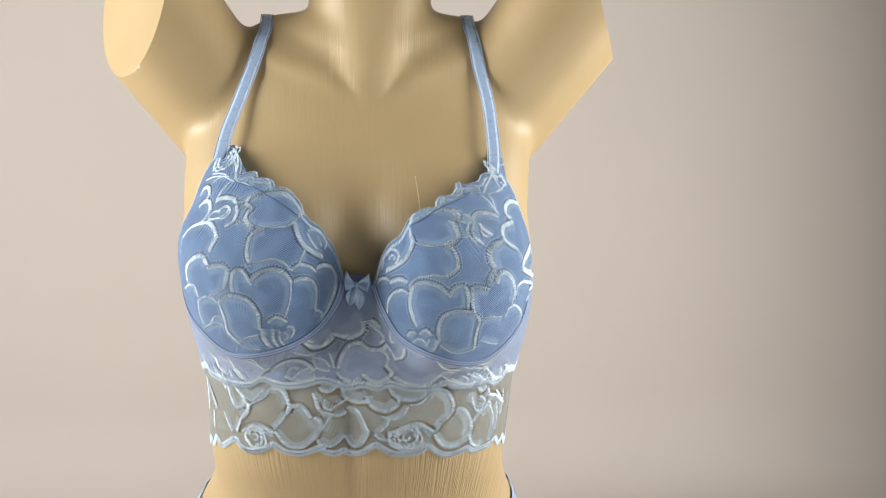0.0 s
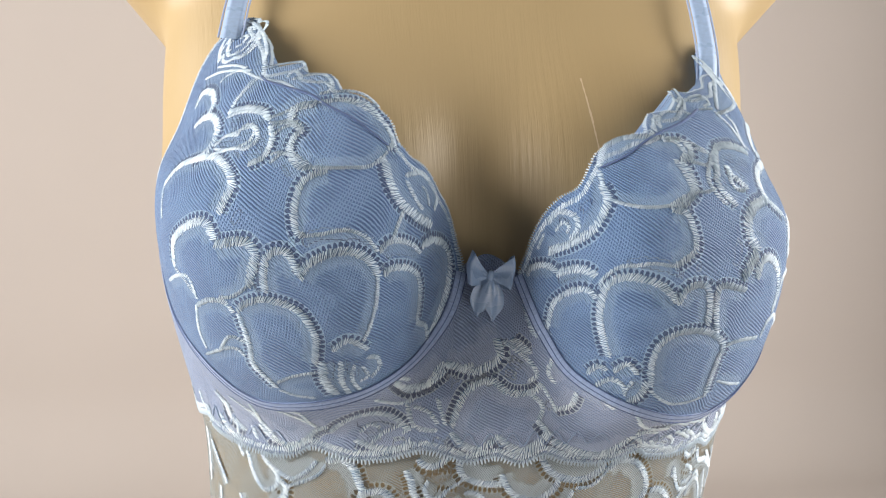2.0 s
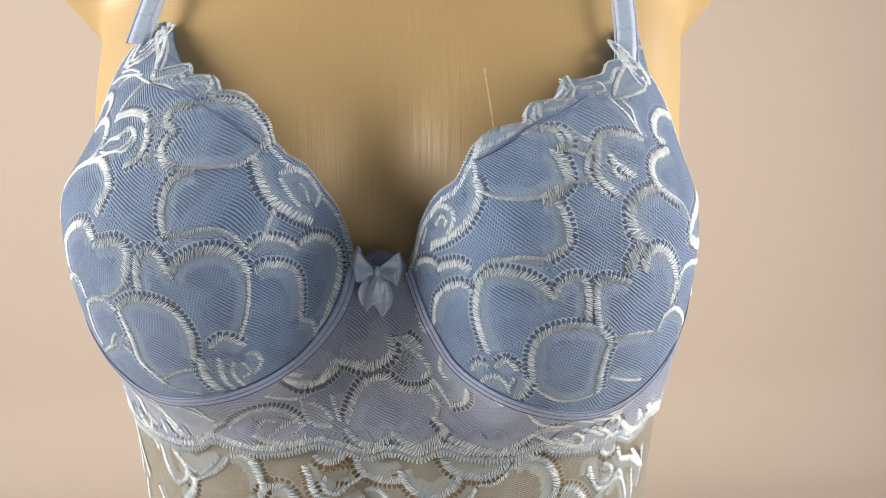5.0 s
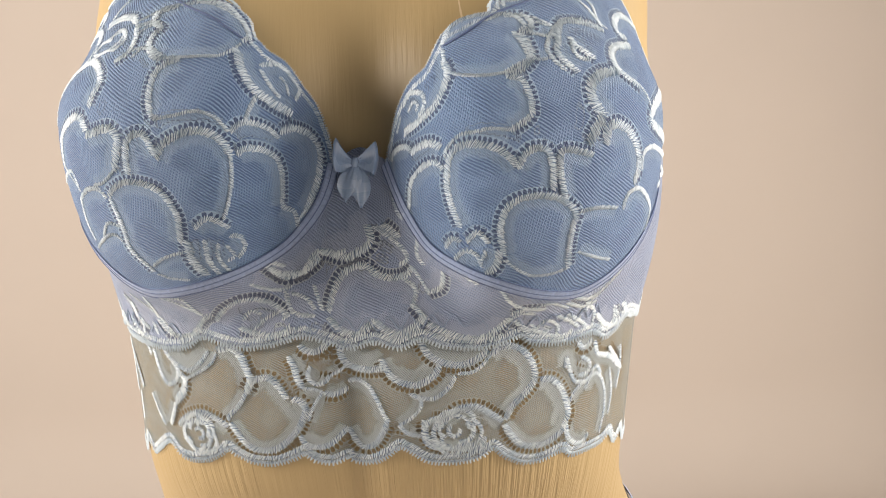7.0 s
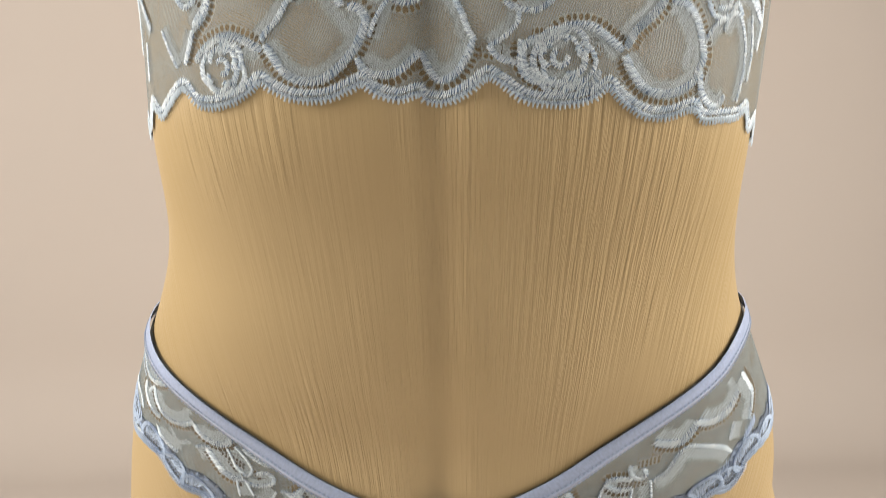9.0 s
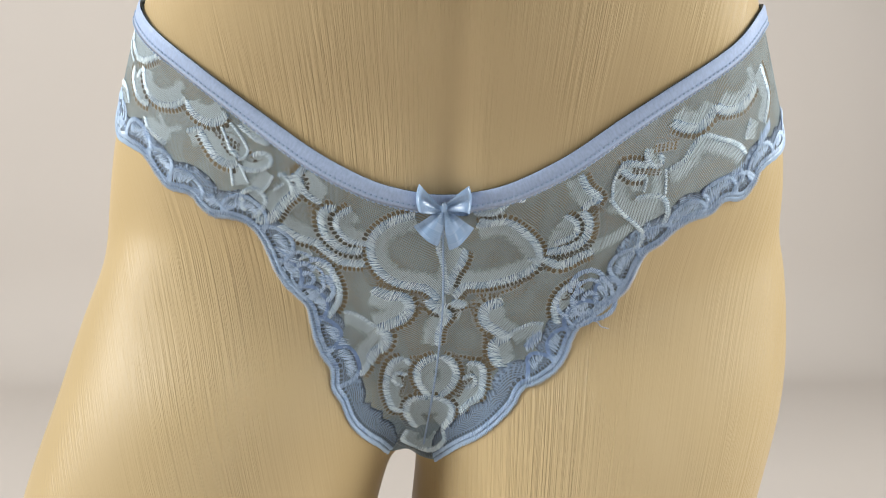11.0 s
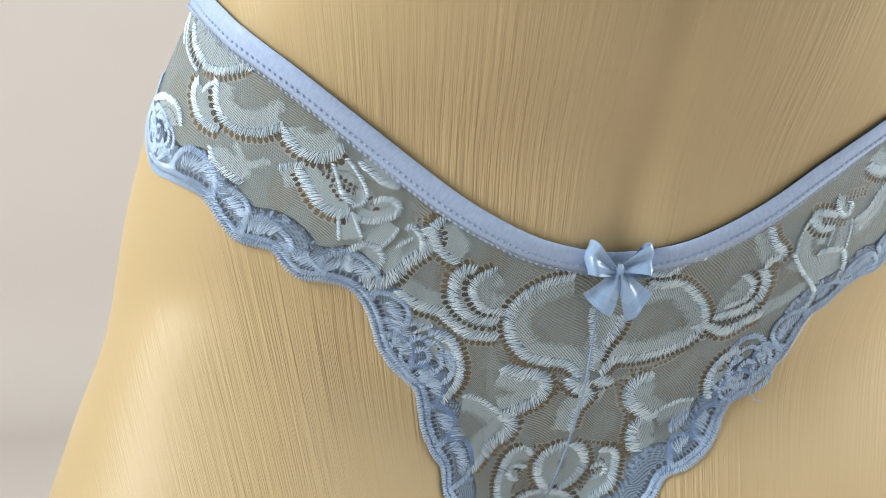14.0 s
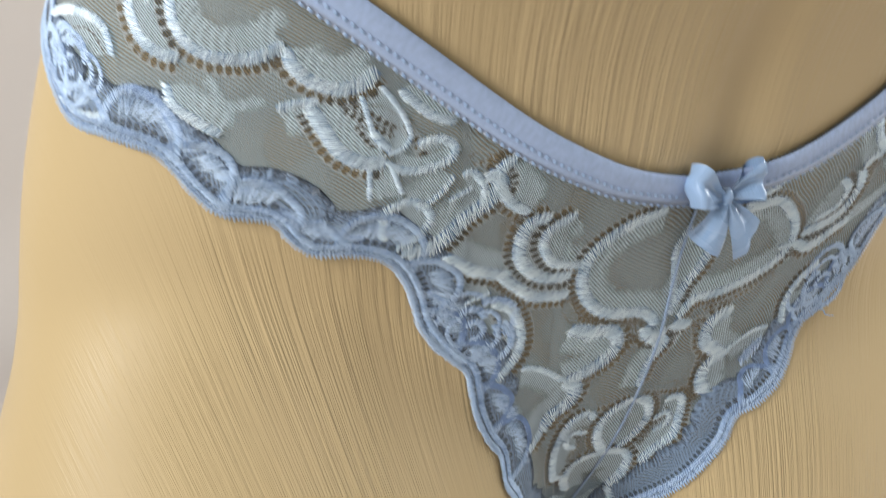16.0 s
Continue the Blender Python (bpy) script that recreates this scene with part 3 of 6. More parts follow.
def picot(name, run, size, lift, mat, parent, out=1, pitch=1.7, fat=0.30):
    """A hem cord with a row of little stitched teeth along its outer side."""
    p, m, t, at = run
    side = np.cross(m, t) * out
    verts, faces = [], []
    for d in np.arange(0.5, at[-1] * 1000, pitch) / 1000:
        o = np.array([np.interp(d, at, p[:, i]) for i in range(3)])
        j = min(len(at) - 1, int(np.searchsorted(at, d)))
        s, u, n = side[j], t[j], m[j]
        u = u * (1 + 0.2 * (random.random() - 0.5))
        long, w = size / 1000 * (0.85 + 0.3 * random.random()), pitch * fat / 1000
        k = len(verts)
        lean = (random.random() - 0.5) * 0.5 * w
        for a, b in ((0, 1.0), (long, 0.75)):
            for c, h in ((-w, 0.1), (0, 0.75), (w, 0.1)):
                verts.append(o + s * a + u * (c * b + lean * (a > 0)) + n * (lift + h) / 1000)
        verts.append(o + s * (long + 0.0003) + n * (lift + 0.2) / 1000)
        faces += [(k, k + 1, k + 4, k + 3), (k + 1, k + 2, k + 5, k + 4), (k + 3, k + 4, k + 6), (k + 4, k + 5, k + 6)]
    core = satin(name, run, 1.7, lift, (SEAM, mat), parent, "", 0.6, 0.4, False, 0.4)
    part("picot_teeth", verts, faces, mat, parent)
    return core


def curve_of(points):
    """A function of the turn, smooth through the given points."""
    p = np.array(sorted(points), dtype=float)
    d = rounded(p, 8)
    return lambda a: float(np.interp(a, d[:, 0], d[:, 1]))


def panel(name, axis, low, high, first, last, lift, mat, parent, label="", step=0.34, rows=40, holes=(), rim=0.0, cords=(), eye=2.5, shade=3.6, fillings=()):
    """A sheet of cloth on the body between two height curves. holes: paths of openwork in its net; eye: millimetres from one eyelet beside a cord to the next; shade: how wide the stitching inside it is; fillings: paths of close hatching."""
    turns = np.arange(first, last + step / 2, step)
    v, uv = [], []
    for a in turns:
        z0, z1 = low(a), high(a)
        for f in np.linspace(0, 1, rows):
            p, m = lay(axis, a, z0 + (z1 - z0) * f)
            v.append(p + m * lift / 1000)
            uv.append((0, z0 + (z1 - z0) * f))
        if rim:  # the turned-in edge, down to the mannequin
            skin, normal, _, _ = SKIN.find_nearest(Vector(p))
            v.append(np.array(skin + normal * rim / 1000) if (skin - Vector(p)).length < 0.03 else p)
            uv.append((0, z1 + 2))
    n = rows + (1 if rim else 0)
    v, uv = np.array(v), np.array(uv)
    mid = v.reshape(len(turns), n, 3)[:, n // 2]
    run = np.concatenate([[0], np.cumsum(np.linalg.norm(np.diff(mid, axis=0), axis=1))]) * 1000
    uv[:, 0] = np.repeat(run, n)
    ob = part(name, v, grid_faces(len(turns), n), mat, parent, label, uv)
    fill, eye_u, eye_v = np.zeros(len(v)), np.zeros(len(v)), np.full(len(v), 3.0)

    def near(path, reach):
        p, m, t, at = on_body(axis, path, 0.0012, 6)
        box = np.nonzero(np.all((v > p.min(0) - reach) & (v < p.max(0) + reach), axis=1))[0]
        if at[-1] < 0.005 or not len(box):
            return None
        gap = v[box][:, None, :] - p[None]
        d = np.linalg.norm(gap, axis=2)
        k = d.argmin(1)
        here = np.arange(len(box))
        side = np.cross(m, t)
        turned = np.dot(p.mean(0) - p[len(p) // 2], side[len(p) // 2])
        sign = np.einsum("ij,ij->i", gap[here, k], side[k]) * (1 if turned > 0 else -1)
        slip = np.einsum("ij,ij->i", gap[here, k], t[k])
        return box, d[here, k] * 1000, np.sign(sign), (at[k] + slip) * 1000, (k > 0) & (k < len(p) - 1)

    def ladder(box, value, along, pitch):
        better = np.abs(value) < np.abs(eye_v[box])
        eye_v[box[better]], eye_u[box[better]] = value[better], along[better] / pitch

    for width, path in cords:  # a ladder of eyelets outside each cord, thicker stitching inside it
        found = near(path, 0.009)
        if found:
            box, d, sign, along, inside = found
            far = d - width / 2
            thick = np.where((sign > 0) & inside, np.clip(1 - far / shade, 0, 1), 0)
            more = thick > fill[box]
            fill[box[more]] = thick[more]
            if width > 2.7:
                ladder(box, np.where((sign < 0) & inside, (far - 0.75 * eye) / (0.7 * eye), 3.0), along, eye)
    for width, path in fillings:
        found = near(path, 0.012)
        if found:
            box, d = found[:2]
            fill[box] = np.maximum(fill[box], np.clip(0.9 - 1.4 * d / width, 0, 0.6))
    for width, path in holes:
        found = near(path, 0.012)
        if found:
            box, d, sign, along, inside = found
            ladder(box, np.where(inside, d * sign / (width * 0.5), 3.0), along, max(2.1, width * 0.62))
    for word, value in (("fill", fill), ("eye_u", eye_u), ("eye_v", eye_v)):
        ob.data.attributes.new(word, "FLOAT", "POINT").data.foreach_set("value", value.astype(np.float32))
    return ob


def rose(axis, at, r, mat, parent, lift, flip=1):
    """A flat rosette: a loose curl in the middle and overlapping petals of unlike size round it."""
    c, z = at
    reach = math.degrees(1 / np.linalg.norm(lay(axis, c, z)[0][:2] - np.array(axis))) / 1000
    dice = random.Random(int(abs(c) * 10 + z))

    def arc(radius, start, sweep_, squash, n=6):
        return [(c + flip * reach * r * radius * (1 + squash * math.sin(f * math.pi)) * math.cos(start + f * sweep_),
                 z + r * radius * (1 + squash * math.sin(f * math.pi)) * math.sin(start + f * sweep_)) for f in np.linspace(0, 1, n)]

    turn = dice.random() * 6
    core = satin("lace_rose", on_body(axis, arc(0.26, turn, 4.2, 0.25), 0.0006, 5), max(1.2, r * 0.24), lift, mat, parent)
    for k in range(11 if r > 5 else 5):
        a = turn + k * 1.28 + dice.random() * 0.3
        satin("rose_petal", on_body(axis, arc((0.52 if k < 5 else 0.82) + 0.20 * dice.random(), a, 1.5 + 0.4 * dice.random(), 0.1 + 0.45 * dice.random()), 0.0006, 5), max(1.2, r * (0.15 + 0.12 * dice.random())), lift, mat, parent)
    return core


def spot(axis, at, lift):
    p, m = lay(axis, *at)
    return Vector(p + m * lift / 1000)


def satin_bow(parent, at, size, label, tilt=0.0, spread=0.62, drop=1.0):
    """A small tied satin bow: two folded loops, two slanted tails and a knot. size: millimetres across."""
    centre = np.array(at)
    s = size / 2000
    c, k = math.cos(radians(tilt)), math.sin(radians(tilt))

    def put(x, y, z):
        return centre + np.array([(c * x - k * z) * s, y * s, (k * x + c * z) * s])

    bow = None
    pts = [put(0.13 * math.sin(f) ** 0.6 * math.cos(u), -0.26 - 0.16 * math.sin(f) ** 0.6 * math.sin(u), 0.19 * math.cos(f) + 0.02) for f in np.linspace(0.05, 3.09, 9) for u in np.linspace(0, 2 * math.pi, 14, endpoint=False)]
    bow = part("ribbon_bow", pts, grid_faces(9, 14, True), SATIN, parent, label)
    for side in (-1, 1):
        v, uv = [], []
        for f in np.linspace(0, 1, 25):
            out = math.sin(f * math.pi)
            x = side * (0.08 + (0.90 * out**0.8 if spread > 0.4 else 0.72 * out**0.6))
            y = -0.22 - 0.34 * math.sin(f * 2 * math.pi) * (0.35 + 0.65 * out)
            rise = (0.30 if spread > 0.4 else 0.20) * out + 0.06 * math.sin(5 * f + side)
            for g in np.linspace(-1, 1, 7):
                wide = 0.13 + (0.36 * out**0.8 if spread > 0.4 else 0.44 * out**0.5)
                v.append(put(x - side * 0.10 * g * g * out, y - 0.10 * g * g + 0.07 * math.sin(5 * g + 4 * f + side), rise + g * wide + 0.16 * out * (0.5 - f)))
                uv.append((f * size, g * 3))
        part("bow_loop", v, grid_faces(25, 7), SATIN, bow, "", uv)
        v, uv = [], []
        for f in np.linspace(0, 1, 16):
            for g in np.linspace(-1, 1, 7):
                wide = 0.08 + 0.36 * f**0.7 if spread > 0.4 else 0.42 * math.sin(0.3 + 2.65 * f)
                long = drop * f * (1.0 + 0.5 * (spread - 0.25) * g * side * -2 - 0.12 * g * g * f) * (1.0 if side < 0 else 1.12)
                v.append(put(side * (0.05 + spread * f) + g * wide, -0.26 - 0.10 * math.sin(f * 2.6) - 0.09 * math.cos(2.8 * g + side) - 0.04 * math.sin(7 * g + 3 * f), -0.05 - long))
                uv.append((f * size, g * 3))
        part("bow_tail", v, grid_faces(16, 7), SATIN, bow, "", uv)
    return bow


# ---- the lace drawing: degrees of turn and millimetres of height, as few-point curves ----
CUP_A, CUP_B, BAND, SHEER, PANTY = [], [], [], [], []


def cord(drawing, width, *path):
    drawing.append(("cord", width, path))


def bloom(drawing, radius, place, blue=False):
    drawing.append(("blue_rose" if blue else "rose", radius, place))


def fill(drawing, width, *path, blue=False):
    drawing.append(("blue_fill" if blue else "fill", width, path))


def eyelets(drawing, width, *path):
    """Openwork: one ladder of eyelets, or several side by side where it is wide."""
    rows = max(1, round(width / 2.6))
    p = np.array(path, dtype=float)
    ahead = np.gradient(p, axis=0) * (4.0, 1.0)
    out = np.stack([-ahead[:, 1] / 4.0, ahead[:, 0]], 1) / np.linalg.norm(ahead, axis=1)[:, None]
    for k in range(rows):
        off = (k - (rows - 1) / 2) * width / rows
        drawing.append(("eyelets", width / rows * (0.95 if rows > 1 else 1.0), [tuple(q) for q in p + out * off]))


cord(CUP_A, 1.6, (-35.1, 740), (-32.2, 743), (-28.9, 744), (-27.2, 743))
cord(CUP_A, 1.3, (-26.1, 741), (-26.7, 736), (-27.2, 731), (-27.2, 727))
cord(CUP_A, 2.5, (-27.3, 726), (-26.1, 728), (-24.3, 729), (-23, 728), (-22.2, 726))
cord(CUP_A, 1.7, (-27.2, 743), (-25.1, 741), (-22.5, 740), (-20.7, 737))
cord(CUP_A, 2.8, (-18.1, 733), (-15.7, 734), (-13.8, 732), (-12.5, 727), (-11.7, 723), (-11.1, 718), (-11.6, 716))
cord(CUP_A, 1.7, (-25.8, 745), (-23.7, 747), (-21.8, 748), (-21.1, 746), (-22.1, 744), (-22.3, 742))
cord(CUP_A, 2.1, (-21.7, 741), (-20.3, 743), (-18.6, 743), (-17.6, 740), (-17.5, 737), (-18.4, 736))
cord(CUP_A, 2.1, (-16.9, 737), (-15.4, 737), (-14, 735), (-12.8, 731))
bloom(CUP_A, 8.5, (-32.4, 756))
cord(CUP_A, 2.1, (-34.1, 747), (-36.2, 754), (-36.8, 763), (-34.6, 765), (-29.9, 760), (-27, 753), (-26, 747))
cord(CUP_A, 1.8, (-33.4, 745), (-30.3, 746), (-27.9, 745))
cord(CUP_A, 2.8, (-21.9, 724), (-21.3, 719), (-21.6, 714), (-22.3, 711), (-23, 710))
cord(CUP_A, 2.4, (-25.2, 721), (-24.3, 724), (-23.4, 723), (-22.8, 720), (-23.1, 717), (-24, 715))
cord(CUP_A, 1.4, (-26.7, 719), (-25.2, 721))
cord(CUP_A, 1.4, (-27.4, 712), (-25.1, 715), (-23.7, 715))
cord(CUP_A, 1.2, (-22.2, 725), (-20.6, 726), (-19.8, 728))
cord(CUP_A, 1.2, (-21.4, 721), (-20.4, 724), (-19.1, 725))
cord(CUP_A, 1.2, (-21.1, 714), (-20.3, 715), (-19.4, 714))
eyelets(CUP_A, 5.3, (-26.4, 723), (-22.5, 725))
eyelets(CUP_A, 5.3, (-26.6, 716), (-21.8, 717))
eyelets(CUP_A, 4.0, (-21.5, 723), (-20.1, 726))
eyelets(CUP_A, 3.1, (-21.1, 717), (-19.9, 717))
cord(CUP_A, 4.1, (-34.8, 728), (-34.3, 734), (-32.1, 735), (-30.5, 731), (-30.8, 726))
cord(CUP_A, 4.3, (-32.8, 721), (-31.2, 725), (-29.2, 725), (-28.1, 721), (-28.1, 716), (-28.8, 711), (-30.2, 708))
cord(CUP_A, 4.1, (-33.6, 698), (-32.1, 705), (-29.6, 709), (-26.8, 711), (-24.9, 707), (-24.1, 702), (-24.6, 696), (-24.9, 692))
cord(CUP_A, 1.5, (-33.6, 698), (-33.2, 691), (-32.8, 685))
cord(CUP_A, 2.8, (-18.1, 733), (-19.7, 732), (-20.3, 730), (-20.2, 726), (-19.4, 724), (-18.8, 723), (-19.3, 721), (-19.6, 717), (-19.2, 713), (-18.3, 710), (-17.3, 710))
fill(CUP_A, 3.9, (-19, 729), (-18.2, 721), (-18.3, 715))
cord(CUP_A, 1.7, (-17.3, 710), (-15.8, 710), (-14.2, 710), (-13, 710), (-12.1, 712), (-11.5, 715))
cord(CUP_A, 3.1, (-16, 709), (-17.4, 707), (-18.1, 703), (-18.3, 698), (-18.3, 693), (-18, 687), (-17.3, 686))
fill(CUP_A, 2.7, (-16.5, 705), (-17.5, 698), (-17.5, 691))
cord(CUP_A, 1.5, (-17.3, 686), (-15.8, 687), (-14.2, 688), (-12.7, 685), (-11.8, 679))
eyelets(CUP_A, 3.4, (-18.1, 685), (-17.3, 682), (-16.5, 684), (-15.2, 685), (-13.6, 684), (-12.3, 680))
eyelets(CUP_A, 2.7, (-19.1, 696), (-18.8, 691), (-18.5, 685))
eyelets(CUP_A, 3.1, (-21, 681), (-21.2, 673), (-21.3, 665))
eyelets(CUP_A, 2.6, (-23.1, 695), (-23.7, 689))
cord(CUP_A, 4.8, (-11.8, 713), (-11.4, 708), (-10.9, 702), (-10.1, 696), (-8.8, 690), (-7.4, 685))
cord(CUP_A, 2.5, (-9.9, 706), (-8.5, 706), (-7.5, 701), (-6.9, 695), (-7.2, 691))
cord(CUP_A, 2.4, (-9.8, 704), (-9.1, 698), (-8.3, 692))
cord(CUP_A, 1.6, (-8.4, 701), (-7.9, 698), (-7.7, 693))
eyelets(CUP_A, 2.6, (-8.6, 704), (-8.1, 700))
cord(CUP_A, 2.3, (-10.7, 683), (-10.3, 689), (-9.9, 693))
cord(CUP_A, 3.5, (-20.7, 664), (-20.7, 671), (-20.5, 677), (-19.8, 680), (-18.8, 680), (-18.2, 676), (-17.8, 671))
cord(CUP_A, 3.8, (-17.8, 670), (-17.2, 675), (-16.2, 678), (-15, 680), (-13.6, 680), (-12.4, 676), (-11.8, 670))
cord(CUP_A, 2.0, (-11.8, 670), (-11.9, 660), (-12.4, 650), (-13, 643))
fill(CUP_A, 5.0, (-19.9, 676), (-19.1, 674), (-18.1, 668))
fill(CUP_A, 4.2, (-17.1, 672), (-15.9, 676), (-14.2, 677), (-12.6, 673))
cord(CUP_A, 2.8, (-11.7, 679), (-11.1, 682), (-10.1, 682), (-9, 679), (-8.4, 675))
cord(CUP_A, 3.2, (-11.4, 670), (-10.7, 672), (-9.6, 671), (-8.7, 667), (-8.4, 661), (-8.5, 653), (-8.7, 646))
cord(CUP_A, 2.6, (-8.7, 646), (-7.8, 642), (-7.6, 634))
eyelets(CUP_A, 2.8, (-11.3, 676), (-10.3, 677), (-8.9, 673))
cord(CUP_A, 3.8, (-8.3, 678), (-7.3, 679), (-6, 675), (-5.3, 667), (-5.4, 658), (-6.1, 649), (-6.9, 642))
cord(CUP_A, 2.2, (-6.8, 642), (-7.5, 639))
fill(CUP_A, 4.6, (-7.8, 674), (-6.2, 668), (-6.4, 661))
cord(CUP_A, 4.1, (-30.5, 668), (-30.3, 678), (-28.9, 684), (-27.3, 688), (-25.9, 688), (-25.1, 682))
cord(CUP_A, 4.3, (-25.1, 681), (-23.8, 682), (-22.3, 683), (-21.4, 679), (-21.6, 673), (-22.1, 666))
fill(CUP_A, 4.7, (-24.1, 678), (-22.5, 676), (-22.3, 670))
cord(CUP_A, 1.2, (-22.1, 666), (-23.6, 661), (-24.9, 660))
cord(CUP_A, 1.3, (-27.7, 659), (-29, 664), (-30.5, 668))
cord(CUP_A, 1.9, (-32.1, 660), (-29.7, 665), (-28.2, 665), (-27.5, 657))
cord(CUP_A, 2.5, (-27.7, 654), (-26, 658), (-24.4, 658), (-23.6, 654))
cord(CUP_A, 1.3, (-27.7, 654), (-28.1, 643), (-27.7, 634))
cord(CUP_A, 1.7, (-28, 631), (-25.3, 637), (-23.9, 638), (-23.2, 635))
cord(CUP_A, 3.2, (-23.3, 655), (-22.7, 658), (-21.1, 661), (-19.4, 660), (-18, 657), (-17.1, 651), (-16.7, 644), (-17, 634))
cord(CUP_A, 2.9, (-23.2, 654), (-22.8, 646), (-22.6, 639), (-22.6, 632), (-21.7, 626), (-20.8, 621))
cord(CUP_A, 1.3, (-20.7, 624), (-18.9, 628), (-17, 630))
cord(CUP_A, 1.3, (-23, 642), (-24.5, 643), (-26, 635))
fill(CUP_A, 2.8, (-22.4, 653), (-21.2, 656), (-19.1, 656))
cord(CUP_A, 2.8, (-15.5, 640), (-14.3, 644), (-13.3, 642), (-12.7, 639))
cord(CUP_A, 2.5, (-12.8, 636), (-12, 635), (-11.9, 630), (-12.6, 626))
cord(CUP_A, 4.6, (-16.4, 635), (-16.4, 626), (-15.6, 619))
cord(CUP_A, 2.7, (-14.8, 635), (-15, 626), (-14.5, 619))
cord(CUP_A, 2.1, (-13.8, 633), (-14.1, 627), (-13.6, 620))
cord(CUP_A, 1.7, (-13.2, 632), (-12.8, 627), (-13.5, 625))
eyelets(CUP_A, 2.9, (-15.4, 636), (-15.6, 626))
eyelets(CUP_A, 2.1, (-14.3, 636), (-14.6, 625))
eyelets(CUP_A, 2.1, (-13.4, 635), (-13.6, 626))
cord(CUP_A, 1.7, (-20.6, 620), (-19.3, 618), (-17.4, 617))
cord(CUP_B, 1.5, (24.3, 730), (25.5, 724), (25.9, 719), (26.3, 715))
cord(CUP_B, 1.7, (22.1, 731), (24.5, 731))
cord(CUP_B, 1.9, (21, 734), (22.8, 736), (24.5, 736), (24.5, 733), (23.2, 732))
cord(CUP_B, 1.8, (16.3, 727), (17.6, 730), (19.8, 730), (20.7, 729))
cord(CUP_B, 1.6, (15.5, 723), (15.8, 727), (16.8, 729))
fill(CUP_B, 2.4, (17.1, 727), (19.4, 728))
fill(CUP_B, 2.6, (22.2, 734), (24, 734))
cord(CUP_B, 1.7, (21.2, 739), (20.8, 735), (19.2, 731))
cord(CUP_B, 3.1, (15.4, 721), (13.8, 721), (12.1, 720), (10.8, 717), (10.1, 713), (9.7, 709))
cord(CUP_B, 3.8, (9.6, 703), (9.8, 698), (9.3, 692), (8.6, 686), (7.8, 682), (6.8, 678), (5.7, 675))
cord(CUP_B, 2.3, (9.7, 708), (9.7, 705), (9.7, 702))
cord(CUP_B, 2.7, (5.8, 686), (6.6, 691), (7.6, 690), (7.6, 685), (7.1, 681))
cord(CUP_B, 1.9, (6.2, 683), (6.7, 687), (7.1, 686), (6.9, 683))
cord(CUP_B, 1.6, (5.5, 681), (5, 674))
eyelets(CUP_B, 2.3, (6.5, 689), (7.2, 688))
eyelets(CUP_B, 2.7, (8.6, 698), (7.8, 693))
cord(CUP_B, 3.5, (15.7, 720), (17.4, 720), (17.9, 717), (17.6, 714), (16.4, 712))
cord(CUP_B, 3.5, (16.3, 712), (16.8, 709), (16.9, 705), (16.7, 701), (15.8, 698), (14.9, 696))
cord(CUP_B, 1.7, (9.7, 699), (10.5, 697), (11.9, 696), (13.3, 696), (14.9, 697))
fill(CUP_B, 4.3, (14.3, 718), (15.8, 716), (16.1, 715))
fill(CUP_B, 3.1, (15.3, 710), (15.7, 705), (15, 699))
cord(CUP_B, 3.0, (14.4, 695), (15.4, 694), (15.9, 690), (16.1, 684), (16, 680), (15.3, 677), (14.1, 674))
cord(CUP_B, 1.7, (14.1, 674), (12.6, 675), (11.4, 674), (10.2, 673), (9.2, 668), (8.9, 664))
cord(CUP_B, 1.9, (5.7, 673), (6.9, 678), (7.8, 682))
fill(CUP_B, 3.4, (14.7, 692), (15.1, 684), (14.5, 678))
eyelets(CUP_B, 3.4, (9, 666), (10.5, 671), (11.9, 673), (13.4, 672), (14.9, 669))
eyelets(CUP_B, 2.7, (16.4, 679), (16.6, 672), (17.9, 666), (18.9, 667))
eyelets(CUP_B, 2.5, (15.8, 670), (15.2, 667))
cord(CUP_B, 4.1, (19.7, 707), (20.4, 714), (21.5, 717), (23.7, 717), (26, 714))
cord(CUP_B, 3.6, (19.6, 707), (19.4, 703), (20, 699), (20.9, 695))
cord(CUP_B, 3.7, (21.3, 710), (21.6, 706), (22.3, 704), (23.3, 700))
cord(CUP_B, 1.6, (18.2, 717), (19.5, 715), (20.4, 713))
cord(CUP_B, 1.6, (17.3, 713), (18.5, 711), (19.9, 711))
cord(CUP_B, 1.6, (16.8, 702), (17.7, 701), (19, 702))
eyelets(CUP_B, 5.4, (21.9, 713), (25.2, 709))
eyelets(CUP_B, 4.0, (20.3, 707), (20.5, 701))
eyelets(CUP_B, 2.8, (18.6, 714), (19.7, 713))
eyelets(CUP_B, 2.7, (17.4, 706), (18.3, 706))
cord(CUP_B, 3.5, (9.9, 635), (9.3, 644), (9, 652), (9.1, 659), (9.4, 665), (10.4, 669), (11.7, 669), (13, 667), (14, 663), (14.5, 659))
cord(CUP_B, 3.5, (14.5, 659), (15.2, 664), (15.8, 666), (16.9, 666), (17.4, 663), (17.6, 656), (17.5, 649))
fill(CUP_B, 5.0, (13.1, 662), (13.9, 658), (14.3, 655))
fill(CUP_B, 4.2, (9.9, 661), (10.4, 664), (11.9, 665))
fill(CUP_B, 4.3, (15.6, 662), (16.5, 661), (16.8, 657))
cord(CUP_B, 3.0, (5.7, 643), (5.9, 651), (6.2, 655), (7.1, 660), (8.1, 662), (8.8, 659))
cord(CUP_B, 2.9, (5.8, 643), (5.3, 640), (4.7, 637))
fill(CUP_B, 2.4, (6.5, 650), (6.9, 656), (7.9, 659))
